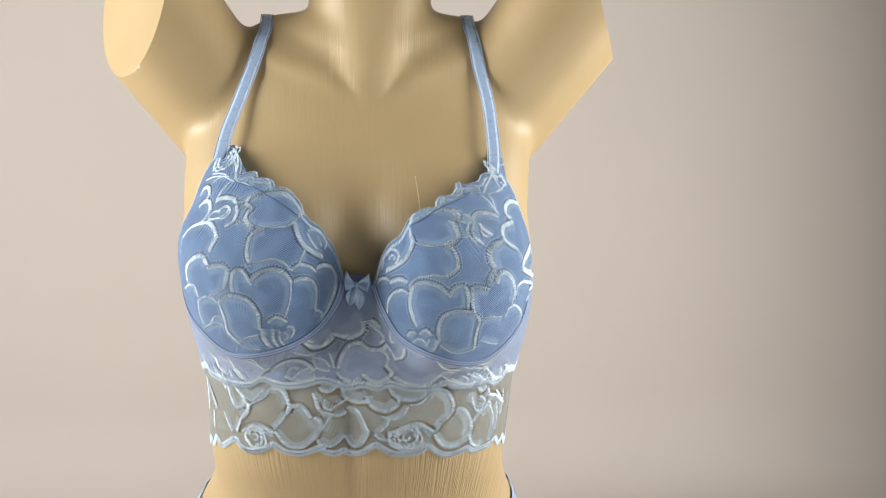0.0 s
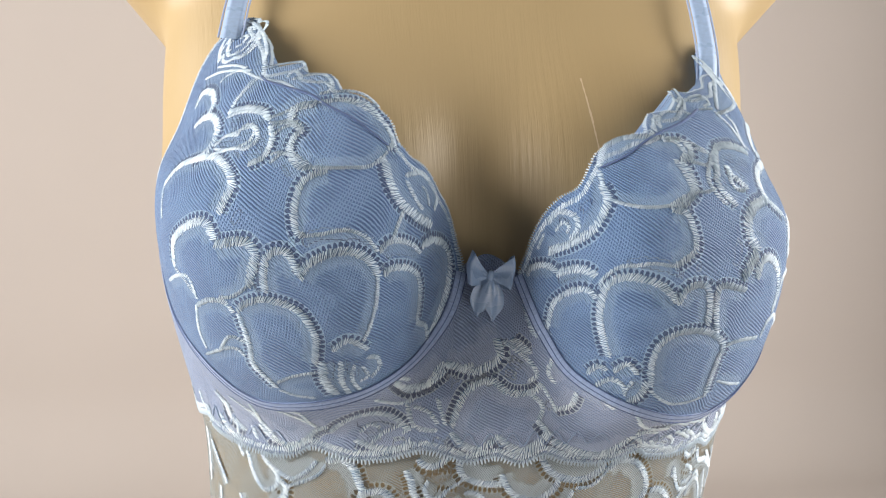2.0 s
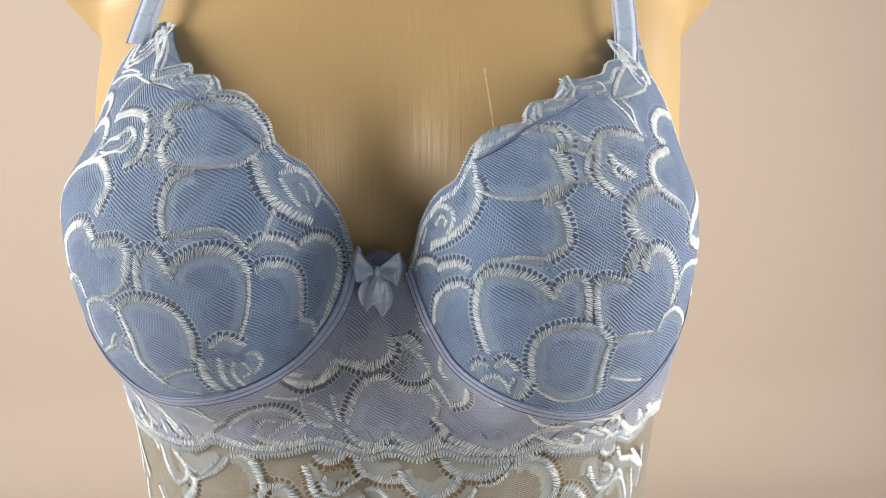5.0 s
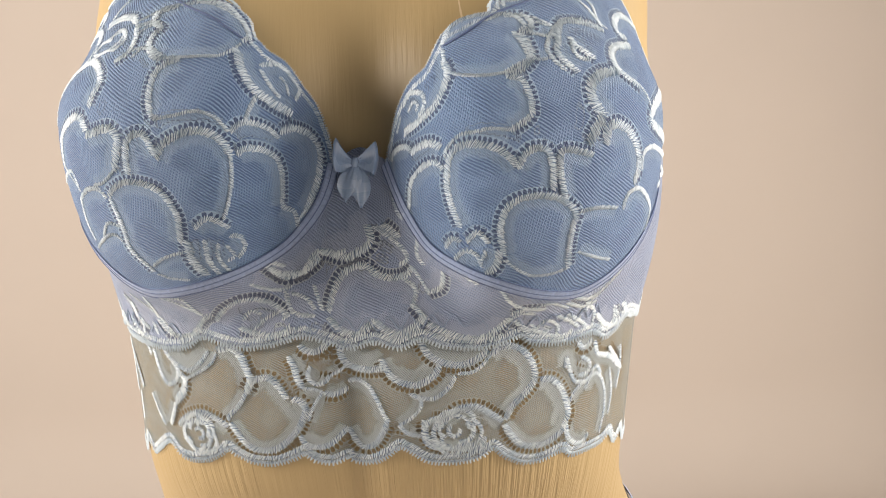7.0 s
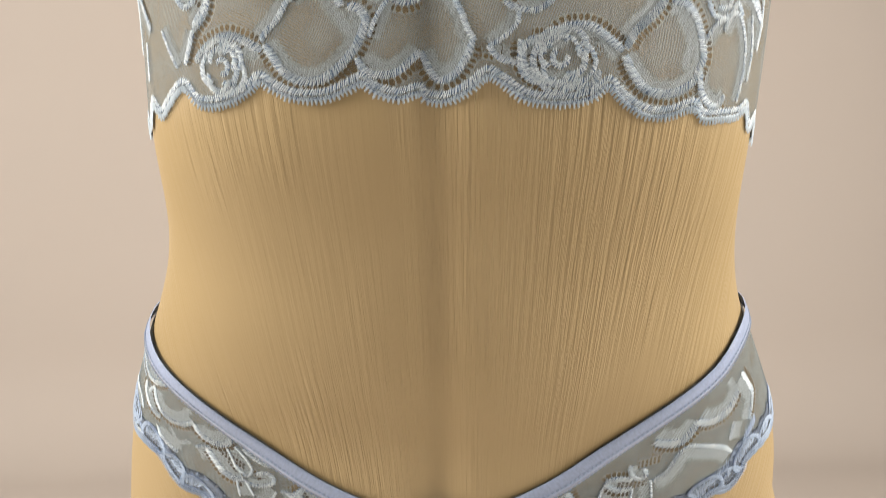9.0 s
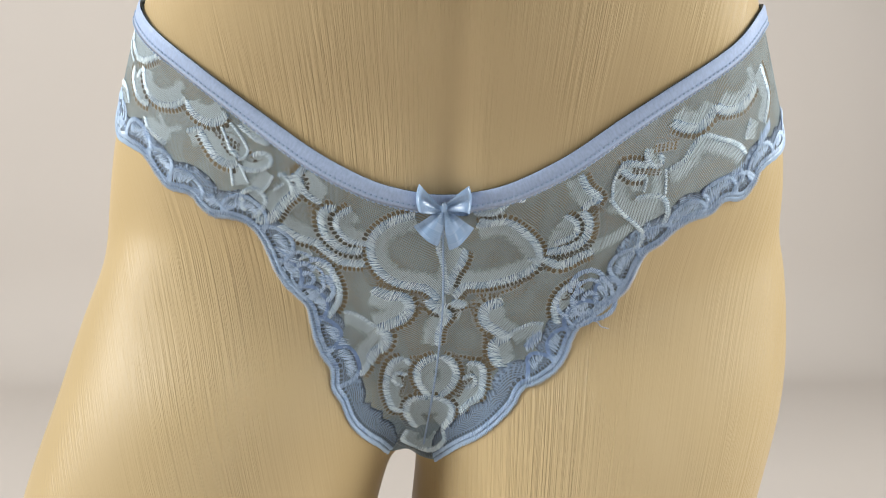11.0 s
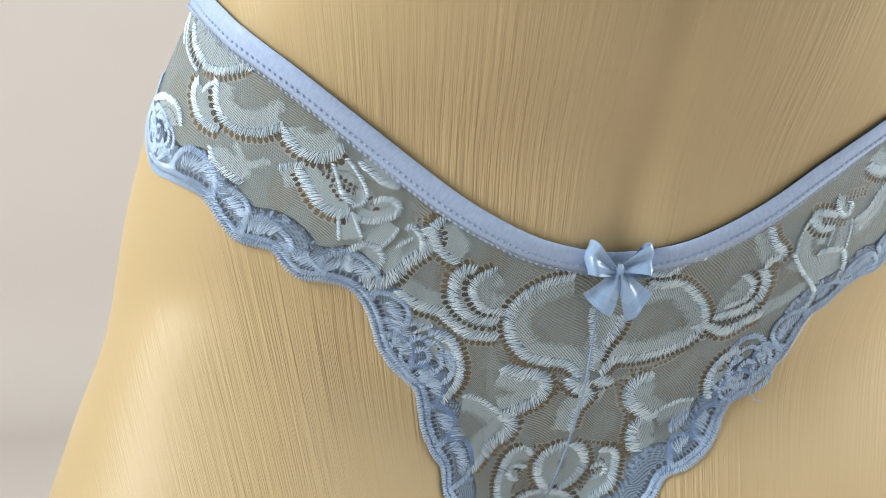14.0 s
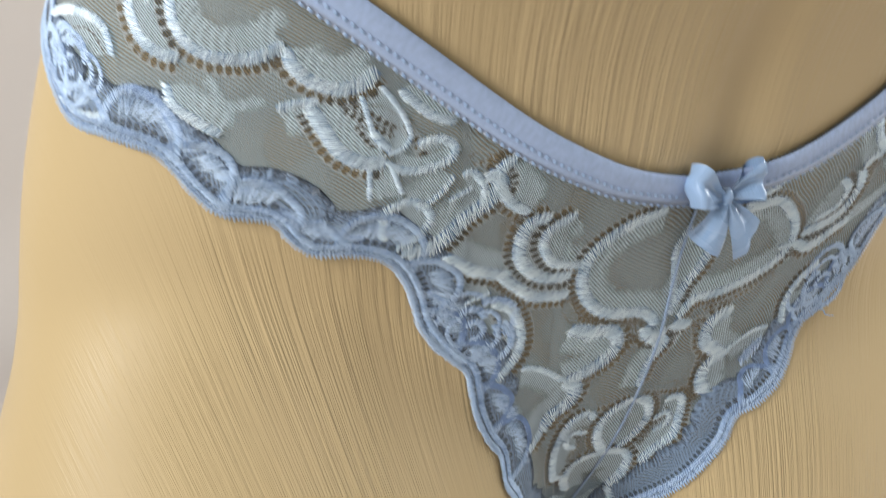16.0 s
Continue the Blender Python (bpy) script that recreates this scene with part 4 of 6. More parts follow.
cord(CUP_B, 3.2, (4.2, 662), (4.4, 665), (5.2, 668), (5.9, 668), (6.2, 666))
cord(CUP_B, 3.9, (6.2, 666), (7.1, 669), (8, 670), (8.7, 668))
eyelets(CUP_B, 2.7, (6.3, 662), (7.2, 665), (8.5, 665))
cord(CUP_B, 2.9, (3.7, 663), (3.8, 656), (4, 647), (4.4, 640), (4.7, 637))
fill(CUP_B, 3.6, (4.4, 662), (5.5, 665))
cord(CUP_B, 3.3, (13.4, 623), (13.1, 632), (13.3, 640), (14.1, 645), (15.7, 647), (17.8, 646), (19.4, 641), (19.8, 637), (19.5, 633), (19.3, 624), (19.5, 615))
cord(CUP_B, 1.7, (13.5, 621), (14.8, 616), (16.2, 613), (17.9, 613), (19.5, 615))
fill(CUP_B, 2.8, (13.9, 639), (15, 643), (17.7, 642))
cord(CUP_B, 3.2, (18.7, 645), (18.3, 654), (18.3, 662), (18.7, 665), (20.1, 664), (21.4, 662))
cord(CUP_B, 2.1, (20.1, 639), (21.8, 640), (24.1, 639))
cord(CUP_B, 1.8, (20.2, 622), (22.5, 618), (24.2, 616))
eyelets(CUP_B, 2.6, (17.8, 662), (17.9, 654), (18.2, 648))
cord(CUP_B, 2.8, (8.7, 626), (9.3, 630), (10, 629))
cord(CUP_B, 2.5, (9.5, 621), (10.3, 625), (11.3, 623), (11.7, 618))
cord(CUP_B, 2.8, (10.4, 629), (11.3, 633), (12.2, 628))
cord(CUP_B, 3.7, (12, 615), (12.8, 618), (13.1, 625))
cord(CUP_B, 2.0, (12, 625), (11.7, 621))
eyelets(CUP_B, 2.8, (9.8, 625), (10.8, 627))
eyelets(CUP_B, 2.4, (11.7, 626), (12.2, 621))
bloom(CUP_B, 7.9, (33.6, 742))
cord(CUP_B, 4.5, (38.4, 718), (33.1, 722), (29.9, 719), (29.1, 713), (30.8, 710))
cord(CUP_B, 4.7, (30.7, 707), (27.2, 706), (25.8, 702), (25.8, 696), (27, 691), (28.1, 688))
cord(CUP_B, 5.4, (25.9, 695), (23.3, 694), (21.9, 690), (21.8, 683), (22.5, 678), (21.8, 673), (20.9, 667))
cord(CUP_B, 1.8, (25.7, 695), (27.4, 691), (28.8, 686), (29.3, 680))
cord(CUP_B, 5.0, (35.1, 686), (30.3, 680), (30.2, 671), (43.7, 654))
cord(CUP_B, 4.5, (22.6, 666), (23, 672), (24, 674), (25.3, 671), (26.4, 664), (26.7, 654), (26, 649))
fill(CUP_B, 5.5, (23.6, 667), (24.9, 667), (25.7, 660))
fill(CUP_B, 4.9, (23.5, 688), (22.3, 682))
cord(CUP_B, 2.7, (27.1, 654), (27.5, 661), (29.2, 663), (32, 660), (42.9, 646), (32.4, 644))
cord(CUP_B, 2.6, (24.8, 638), (25.3, 644), (26.8, 646), (28.8, 641), (30.4, 633), (29.5, 623), (27.5, 613), (26, 607))
eyelets(CUP_B, 2.9, (21.5, 693), (20.8, 681), (20.4, 672))
eyelets(CUP_B, 2.6, (27.5, 663), (26.8, 648))
cord(CUP_B, 2.6, (25.2, 731), (28.4, 738), (35.1, 747), (40.4, 750))
cord(CUP_B, 2.2, (24.5, 729), (27.7, 730), (32.3, 732))
cord(SHEER, 2.7, (-25.7, 580), (-24.9, 574), (-23.2, 570), (-21.7, 568), (-20.1, 572), (-18.8, 578))
fill(SHEER, 4.3, (-23.5, 578), (-22, 573), (-20.3, 577))
cord(SHEER, 1.6, (-22.1, 564), (-20.1, 568), (-18.6, 572), (-17.8, 577))
cord(SHEER, 4.1, (-17.8, 579), (-16.1, 580), (-14.8, 576), (-14.3, 571), (-13.8, 565), (-14.4, 559))
fill(SHEER, 4.1, (-16.2, 576), (-15.2, 570), (-15, 564))
cord(SHEER, 2.6, (-14.4, 559), (-15.5, 552), (-16.6, 548), (-17, 545))
cord(SHEER, 3.6, (-16.7, 544), (-15.9, 539), (-15, 534), (-13.7, 531), (-11.8, 531), (-10.2, 535), (-8.8, 541), (-8.1, 546), (-7.7, 551), (-8.3, 555), (-9.2, 556))
cord(SHEER, 3.6, (-14.4, 559), (-13.7, 564), (-12.4, 566), (-11.2, 565), (-10.3, 560), (-9.7, 556))
fill(SHEER, 4.6, (-11.8, 563), (-10.7, 556), (-9.3, 548))
cord(SHEER, 3.1, (-8.6, 538), (-8, 534), (-6.8, 532), (-5.3, 533), (-4.1, 537), (-3.3, 540))
cord(SHEER, 3.1, (-3.2, 540), (-2.3, 533), (-1.4, 530), (-0.1, 532), (0.9, 538), (1.4, 543))
cord(SHEER, 1.8, (-5.8, 558), (-6.8, 552), (-7.5, 545))
cord(SHEER, 3.0, (-5.5, 558), (-4.4, 557), (-2.9, 559))
cord(SHEER, 2.5, (-2.8, 563), (-1.6, 563), (-0.4, 560), (0.5, 553), (1, 547), (1.6, 543))
fill(SHEER, 3.6, (-7.3, 538), (-6.2, 535), (-4.7, 538))
fill(SHEER, 3.6, (-2.3, 537), (-1.1, 533), (0.3, 538))
cord(SHEER, 3.5, (-8, 581), (-7, 578), (-5.9, 578), (-4.6, 582))
cord(SHEER, 2.5, (-6.8, 571), (-7.2, 567), (-6.6, 563), (-5.5, 563), (-4.8, 566))
cord(SHEER, 3.5, (-9.2, 576), (-8.6, 571), (-8.4, 566), (-7.8, 561))
cord(SHEER, 1.5, (-4.8, 566), (-3.3, 569), (-2.6, 572))
cord(SHEER, 1.5, (-7.8, 561), (-6.4, 560), (-5.5, 558))
eyelets(SHEER, 3.5, (-7.4, 575), (-3.8, 575))
eyelets(SHEER, 3.5, (-6, 568), (-3.4, 565))
eyelets(SHEER, 3.5, (-8.1, 569), (-7.2, 562))
eyelets(SHEER, 3.0, (-9.7, 559), (-8.2, 556))
cord(SHEER, 3.5, (-3.4, 582), (-3.4, 575), (-2.4, 570), (-0.3, 568), (1.6, 569))
fill(SHEER, 4.5, (-2.3, 577), (-0.8, 574), (0.7, 575))
cord(SHEER, 3.5, (1.2, 573), (1.8, 567), (3, 562), (5, 560), (6.9, 564), (7.6, 569))
fill(SHEER, 4.5, (3, 567), (4.8, 565), (6.3, 569))
cord(SHEER, 3.5, (5.6, 580), (6.4, 574), (7.8, 570), (9.9, 568), (11.7, 570), (13.1, 574))
fill(SHEER, 4.5, (7.3, 576), (9.4, 573), (11.5, 575))
eyelets(SHEER, 3.0, (2.4, 561), (4.7, 557), (7.2, 561))
eyelets(SHEER, 2.2, (-3.3, 570), (-0.9, 565), (1.1, 567))
cord(SHEER, 2.5, (4.1, 556), (5, 554), (6.8, 553), (8.3, 557), (9.3, 563))
cord(SHEER, 2.0, (5.3, 554), (5.2, 549), (4, 544), (2.7, 541))
cord(SHEER, 2.0, (9.6, 564), (11.1, 564), (12.3, 567), (13.4, 572))
cord(SHEER, 3.6, (13.3, 572), (14.8, 575), (16.7, 573), (18, 566), (18.3, 558), (17.3, 552), (15.6, 546), (14.7, 540))
fill(SHEER, 4.1, (15.4, 570), (16.7, 565), (17, 557))
cord(SHEER, 3.7, (14.6, 537), (15.6, 530), (17, 525), (19.4, 524), (21.6, 528), (22.2, 533), (22.6, 538), (21.8, 549), (20.7, 555), (19, 557))
fill(SHEER, 4.2, (20, 551), (21.1, 542), (20.7, 534))
bloom(SHEER, 9.7, (8.9, 537))
cord(SHEER, 3.5, (6.1, 543), (7.9, 543), (9.4, 547), (11.6, 547), (13.4, 542), (14.4, 539))
cord(SHEER, 3.1, (5.5, 543), (5.7, 535), (6.9, 530), (9, 527), (11.5, 527), (12.4, 532))
eyelets(SHEER, 4.6, (6.3, 539), (6.9, 531))
eyelets(SHEER, 4.1, (10.9, 542), (12.1, 535))
cord(SHEER, 2.5, (2.7, 541), (3.6, 537), (5.1, 535))
eyelets(SHEER, 3.0, (1.7, 538), (3.9, 537))
cord(SHEER, 2.6, (22.2, 560), (22.5, 565), (22.9, 558), (23.7, 552), (25.4, 551))
cord(SHEER, 2.2, (22.6, 542), (23.7, 548), (25.4, 552), (27.2, 553), (28.4, 544), (28.6, 535), (28.3, 527), (27.9, 521))
cord(SHEER, 3.3, (22.3, 532), (22.8, 524), (24.6, 519), (25.9, 523))
cord(SHEER, 3.3, (26.7, 570), (27.2, 563), (29.3, 560), (31.6, 552))
cord(SHEER, 3.2, (24.1, 572), (24.9, 568), (26.3, 571))
eyelets(SHEER, 3.2, (23.7, 561), (25.4, 558))
cord(SHEER, 2.9, (-34.9, 571), (-32.9, 562), (-31.3, 554))
cord(SHEER, 2.7, (-27.4, 576), (-26.6, 566), (-25.3, 560), (-23.9, 562), (-23.3, 567), (-24.1, 572))
cord(SHEER, 2.7, (-24.1, 553), (-22.6, 560), (-22.1, 565))
cord(SHEER, 1.8, (-32.8, 550), (-32.9, 535))
cord(SHEER, 1.7, (-28.9, 553), (-27.5, 543), (-26.6, 538))
cord(SHEER, 2.8, (-24.2, 551), (-25.5, 539))
cord(SHEER, 2.7, (-36.1, 574), (-36, 559), (-36.1, 547))
bloom(SHEER, 9.2, (-21.2, 537))
cord(SHEER, 3.2, (-24.1, 540), (-22.6, 545), (-20.5, 548), (-18.8, 546), (-17, 542))
eyelets(SHEER, 2.7, (-23.5, 543), (-20.6, 546), (-18.5, 543))
eyelets(SHEER, 3.2, (-16.9, 537), (-15.7, 533))
eyelets(SHEER, 3.1, (-8.9, 534), (-7.8, 530))
cord(BAND, 3.9, (-4.5, 593), (-3.1, 587), (-1.3, 585), (0.7, 591))
cord(BAND, 3.9, (0.6, 591), (2.1, 586), (3.5, 584), (5.4, 588), (6.3, 592))
cord(BAND, 3.9, (6.6, 588), (8.9, 583), (11.2, 580), (13, 581), (14.6, 587), (15, 590))
fill(BAND, 5.9, (-3, 592), (-1.2, 589), (0, 592))
fill(BAND, 5.9, (2.1, 591), (3.6, 588), (5.1, 591))
fill(BAND, 4.9, (8.9, 587), (11.2, 584), (13.4, 588))
cord(BAND, 3.4, (-4.4, 596), (-3.7, 604), (-2.8, 611), (-1.5, 615), (0, 616), (1.2, 612), (2.7, 610), (4.5, 611), (5.4, 615))
cord(BAND, 3.9, (-5.2, 623), (-3.9, 622), (-2.1, 620), (-0.2, 623), (0.8, 627), (0.5, 634))
fill(BAND, 9.8, (-2.6, 626), (-0.8, 629), (-0.4, 635))
cord(BAND, 3.0, (-5.2, 623), (-6.1, 620), (-7.1, 614), (-8.5, 614), (-9.8, 615), (-10.6, 618))
eyelets(BAND, 2.9, (-4.9, 620), (-2.7, 617), (0.4, 619))
eyelets(BAND, 3.0, (-7.7, 612), (-5.8, 614))
cord(BAND, 2.4, (1.1, 633), (2.3, 630), (3.7, 626), (4.6, 622), (4.8, 618), (3.9, 616))
eyelets(BAND, 4.4, (1.4, 627), (3.4, 623))
eyelets(BAND, 3.9, (1, 621), (2.8, 618))
cord(BAND, 2.4, (6.2, 628), (6, 621), (6.7, 616))
cord(BAND, 2.9, (8.5, 614), (8.3, 606), (6.7, 603))
cord(BAND, 2.4, (4.9, 596), (5.5, 602), (5.3, 606), (4.1, 610))
cord(BAND, 1.7, (5.4, 615), (6.2, 609), (7, 603))
cord(BAND, 2.9, (6.6, 590), (5.7, 594), (5, 598))
cord(BAND, 3.4, (4.1, 628), (3.2, 631), (2.1, 634))
cord(BAND, 2.8, (9.1, 618), (10.5, 613), (11.5, 609))
cord(BAND, 3.0, (-17.2, 594), (-15.8, 600), (-13.9, 604), (-11.8, 603), (-10.2, 599), (-9, 594))
cord(BAND, 2.0, (-14.1, 594), (-13.1, 598), (-12, 596))
cord(BAND, 2.0, (-12.9, 589), (-11.4, 594), (-10.1, 596))
cord(BAND, 2.0, (-9.6, 593), (-8.6, 596))
cord(BAND, 3.0, (-14.6, 590), (-12.8, 587), (-10.3, 586), (-8.7, 590))
eyelets(BAND, 4.0, (-13.6, 592), (-11.8, 593))
eyelets(BAND, 3.5, (-10.9, 590), (-9.3, 591))
cord(BAND, 2.5, (-9.2, 606), (-8.7, 598), (-7.8, 595), (-6, 594))
cord(BAND, 2.0, (-12.5, 612), (-11.5, 609), (-10, 607), (-8.5, 608))
cord(BAND, 2.4, (-11.8, 620), (-10.5, 621), (-9.2, 618))
cord(BAND, 2.4, (15.3, 590), (16.2, 593), (17.7, 592))
cord(BAND, 2.5, (18.4, 583), (19.4, 587), (21, 583), (20.9, 577))
cord(BAND, 2.5, (17.6, 586), (19.1, 580), (21.3, 577))
cord(BAND, 2.1, (22.5, 583), (23.8, 586))
cord(BAND, 2.7, (26.6, 584), (27.8, 578), (30, 576), (30.5, 582))
eyelets(BAND, 3.5, (18.9, 584), (20.5, 581))
cord(BAND, 2.4, (13.5, 607), (14.9, 599), (16.8, 595))
cord(BAND, 3.1, (-25.1, 593), (-23.5, 586), (-20.7, 586), (-18.5, 595), (-17.3, 597))
fill(BAND, 5.2, (-23.4, 593), (-21.3, 590), (-19, 596))
cord(BAND, 2.1, (-22.6, 607), (-20.4, 603), (-18.5, 597))
cord(BAND, 3.3, (-29.6, 600), (-29.4, 592), (-27.1, 587))
cord(BAND, 2.1, (-25.3, 606), (-25, 599), (-25, 594))
cord(BAND, 2.3, (23.8, 594), (25.8, 587), (25.9, 579))
cord(BAND, 2.3, (21, 596), (23.4, 592), (25.3, 593))
cord(PANTY, 2.7, (-45.9, 367), (-45.8, 362), (-44.1, 357), (-42.8, 354))
fill(PANTY, 3.1, (-42.7, 367), (-41.9, 361), (-39.5, 362))
cord(PANTY, 1.2, (-26.4, 333), (-24.5, 336))
cord(PANTY, 2.5, (-32.3, 323), (-32, 330), (-30.5, 333), (-28.9, 333), (-28.1, 328), (-29.8, 322), (-31.3, 320))
fill(PANTY, 4.5, (-30.7, 327), (-28.9, 328))
cord(PANTY, 4.5, (-30.9, 318), (-27.9, 320), (-25.3, 327), (-23.1, 332), (-22, 337), (-23.2, 340))
fill(PANTY, 4.5, (-29.1, 316), (-25.7, 322))
cord(PANTY, 4.1, (-27, 316), (-24.9, 311), (-23.3, 309), (-20.7, 307))
fill(PANTY, 4.6, (-25.5, 314), (-23.1, 311), (-20.6, 310))
eyelets(PANTY, 3.2, (-21.6, 339), (-21.4, 333), (-20.4, 325), (-21, 316), (-20.3, 308), (-17.4, 303), (-14.4, 300))
cord(PANTY, 4.0, (-17.1, 325), (-18.8, 324), (-19.8, 320), (-19.9, 313), (-18.5, 307), (-16.4, 304), (-13.9, 304))
cord(PANTY, 3.0, (-14.5, 325), (-16.4, 322), (-17.4, 319), (-17.3, 314), (-15.8, 309), (-12.5, 307))
cord(PANTY, 3.6, (-21.7, 307), (-19.7, 302), (-17.7, 298), (-13.8, 297))
eyelets(PANTY, 3.4, (-13.5, 296), (-11.3, 289), (-7.4, 283), (-3, 282))
cord(PANTY, 4.1, (-4.5, 322), (-8.1, 319), (-10.7, 314), (-12.2, 308), (-12.2, 299), (-10.3, 291), (-7.4, 287), (-3, 285), (-0.3, 279))
fill(PANTY, 4.6, (-10.6, 300), (-8.8, 294), (-4.5, 289))
cord(PANTY, 3.6, (5.5, 317), (9.8, 319), (12.7, 315), (15.5, 308), (16.7, 301), (15.8, 295), (12.4, 290), (8.2, 287), (4.4, 286), (2.6, 280))
fill(PANTY, 4.2, (14.9, 300), (12.2, 294), (6.2, 290))
cord(PANTY, 2.2, (5, 323), (8.2, 323), (10.3, 329), (12.3, 329))
eyelets(PANTY, 2.5, (6, 319), (8.8, 321))
cord(PANTY, 2.6, (0.4, 314), (-0.7, 307), (0.3, 298), (0.9, 290), (1.1, 282))
cord(PANTY, 3.6, (4.2, 305), (3.6, 298), (2.3, 292), (1.5, 285))
cord(PANTY, 5.2, (-2.4, 279), (-0.9, 275), (1.3, 275))
cord(PANTY, 4.7, (2.1, 278), (4.8, 276))
cord(PANTY, 3.2, (0.7, 274), (1.8, 271), (0.4, 266))
cord(PANTY, 5.2, (-12.9, 284), (-10, 281), (-7, 280), (-6, 275), (-7, 270), (-9.7, 266), (-12.8, 263))
cord(PANTY, 5.4, (-12.7, 263), (-10.9, 260), (-11.5, 254), (-13.9, 250), (-15.2, 244))
fill(PANTY, 5.2, (-11.5, 280), (-8.5, 274), (-10.2, 269))
fill(PANTY, 5.4, (-13.6, 259), (-13.8, 253))
cord(PANTY, 2.1, (-18.8, 272), (-16.8, 271), (-14.9, 268), (-12.8, 264))
cord(PANTY, 3.3, (-15.2, 244), (-17.3, 237))
cord(PANTY, 5.3, (11.6, 278), (8.8, 275), (8.7, 268), (11, 263), (14.1, 258))
cord(PANTY, 5.5, (14, 259), (11.5, 256), (11.5, 249), (13.5, 242))
fill(PANTY, 5.3, (11.4, 273), (11.3, 268))
cord(PANTY, 2.2, (13.8, 261), (17.5, 266), (20, 266))
eyelets(PANTY, 3.5, (-2.9, 279), (-4.4, 272), (-6.7, 267), (-9.7, 263), (-11, 254), (-14, 246))
eyelets(PANTY, 3.5, (6.1, 280), (7, 271), (9, 262), (9.5, 253))
eyelets(PANTY, 3.3, (-6.6, 247), (-3.2, 248))
eyelets(PANTY, 3.3, (2.5, 249), (7.2, 247))
cord(PANTY, 3.9, (-0.3, 248), (-3.1, 245), (-4.8, 239), (-4.2, 231), (-2, 224))
cord(PANTY, 3.9, (0.3, 248), (2.7, 245), (4, 237), (2.7, 229), (0.6, 224))
fill(PANTY, 3.9, (-1.9, 239), (-1.1, 231))
fill(PANTY, 3.9, (1.1, 239), (1.4, 232))
cord(PANTY, 3.3, (-7.7, 247), (-10.1, 244), (-11.7, 236), (-12.3, 227), (-11.4, 217), (-9.3, 214))
cord(PANTY, 2.5, (-7.2, 237), (-9.6, 238), (-10.3, 233), (-8.4, 230))
cord(PANTY, 3.3, (-7.1, 247), (-6.8, 243))
cord(PANTY, 3.4, (6.2, 244), (9.1, 243), (10, 235), (9.7, 226), (7.2, 220), (5.7, 215))
cord(PANTY, 2.5, (5.5, 235), (7.7, 237), (8.5, 232), (6.4, 229))
eyelets(PANTY, 4.5, (-9.6, 239), (-7.9, 233), (-9.3, 223))
eyelets(PANTY, 4.5, (8.2, 238), (6.2, 232), (4.8, 223))
cord(PANTY, 3.5, (-6, 203), (-8.1, 213), (-6.7, 221), (-2.8, 223), (1.1, 222), (3.6, 218), (3.5, 210), (1.7, 204))
cord(PANTY, 3.0, (-8.3, 201), (-10.1, 194), (-6, 188), (-0.7, 189), (2.4, 197), (1.8, 203))
fill(PANTY, 5.8, (-5.3, 214), (0.1, 216))
bloom(PANTY, 10.4, (-24.7, 289), True)
cord(PANTY, 3.1, (-22.3, 298), (-20.2, 294), (-19.2, 286), (-19.5, 278), (-21.9, 269))
cord(PANTY, 1.5, (-25.4, 299), (-22.7, 302))
eyelets(PANTY, 3.6, (-22.5, 295), (-21.5, 287), (-21.9, 280))
bloom(PANTY, 10.9, (26.9, 279), True)
cord(PANTY, 3.2, (22.4, 266), (21.2, 275), (21.9, 283), (24.3, 289))
eyelets(PANTY, 3.2, (22.9, 280), (25.7, 288))
eyelets(PANTY, 2.8, (31.4, 285), (30.9, 281))
cord(PANTY, 3.6, (19.7, 341), (21, 335), (23.2, 330), (22.1, 328), (21.2, 325))
fill(PANTY, 4.0, (18.5, 337), (20.1, 332))
cord(PANTY, 4.2, (21.3, 324), (22.8, 319), (23.2, 313), (22.5, 308), (20.2, 305), (17.7, 304))
cord(PANTY, 3.1, (18.9, 322), (21, 318), (21.2, 312), (18.6, 308))
cord(PANTY, 4.2, (17.6, 300), (20.6, 297), (23.6, 302), (25.2, 304))
fill(PANTY, 5.9, (25.4, 306), (27.4, 310), (29, 315))
eyelets(PANTY, 3.4, (22.8, 326), (24.3, 317), (24.3, 307), (21.8, 302), (18.4, 299))
cord(PANTY, 2.1, (24.8, 330), (27.3, 323), (30.2, 317), (31.8, 313))
cord(PANTY, 2.7, (28.5, 330), (30.9, 331), (32.7, 330), (34.2, 323), (34.3, 317))
fill(PANTY, 6.9, (27.7, 326), (31.4, 324))
cord(PANTY, 2.7, (31.8, 313), (32, 308), (31.3, 304))
cord(PANTY, 3.1, (25.1, 344), (25.7, 346), (27.3, 346), (29.1, 345))
cord(PANTY, 3.1, (25.1, 344), (27, 340), (29.2, 340))
cord(PANTY, 2.6, (28.3, 353), (28.5, 349), (29.9, 345), (30.9, 347), (30.2, 351))
cord(PANTY, 1.3, (25.1, 330), (24.6, 338), (25.1, 344))
cord(PANTY, 1.3, (29.4, 333), (29.3, 340))
cord(PANTY, 1.3, (32.7, 332), (31.7, 344))
eyelets(PANTY, 5.3, (29.1, 353), (32.8, 355))
eyelets(PANTY, 4.2, (26.8, 343), (31.4, 342))
cord(PANTY, 2.7, (32.1, 343), (33.9, 347), (35, 355), (36.4, 359), (38.9, 358), (42.4, 355), (44.1, 351))
cord(PANTY, 4.8, (30.9, 365), (32.8, 363), (35, 363), (36.3, 368), (36.8, 373))
cord(PANTY, 4.5, (36.7, 373), (38.5, 371), (41.1, 373), (42.5, 378), (43.1, 384))
fill(PANTY, 4.8, (31.8, 368), (34, 368))
fill(PANTY, 3.9, (38.4, 376), (40.5, 377))
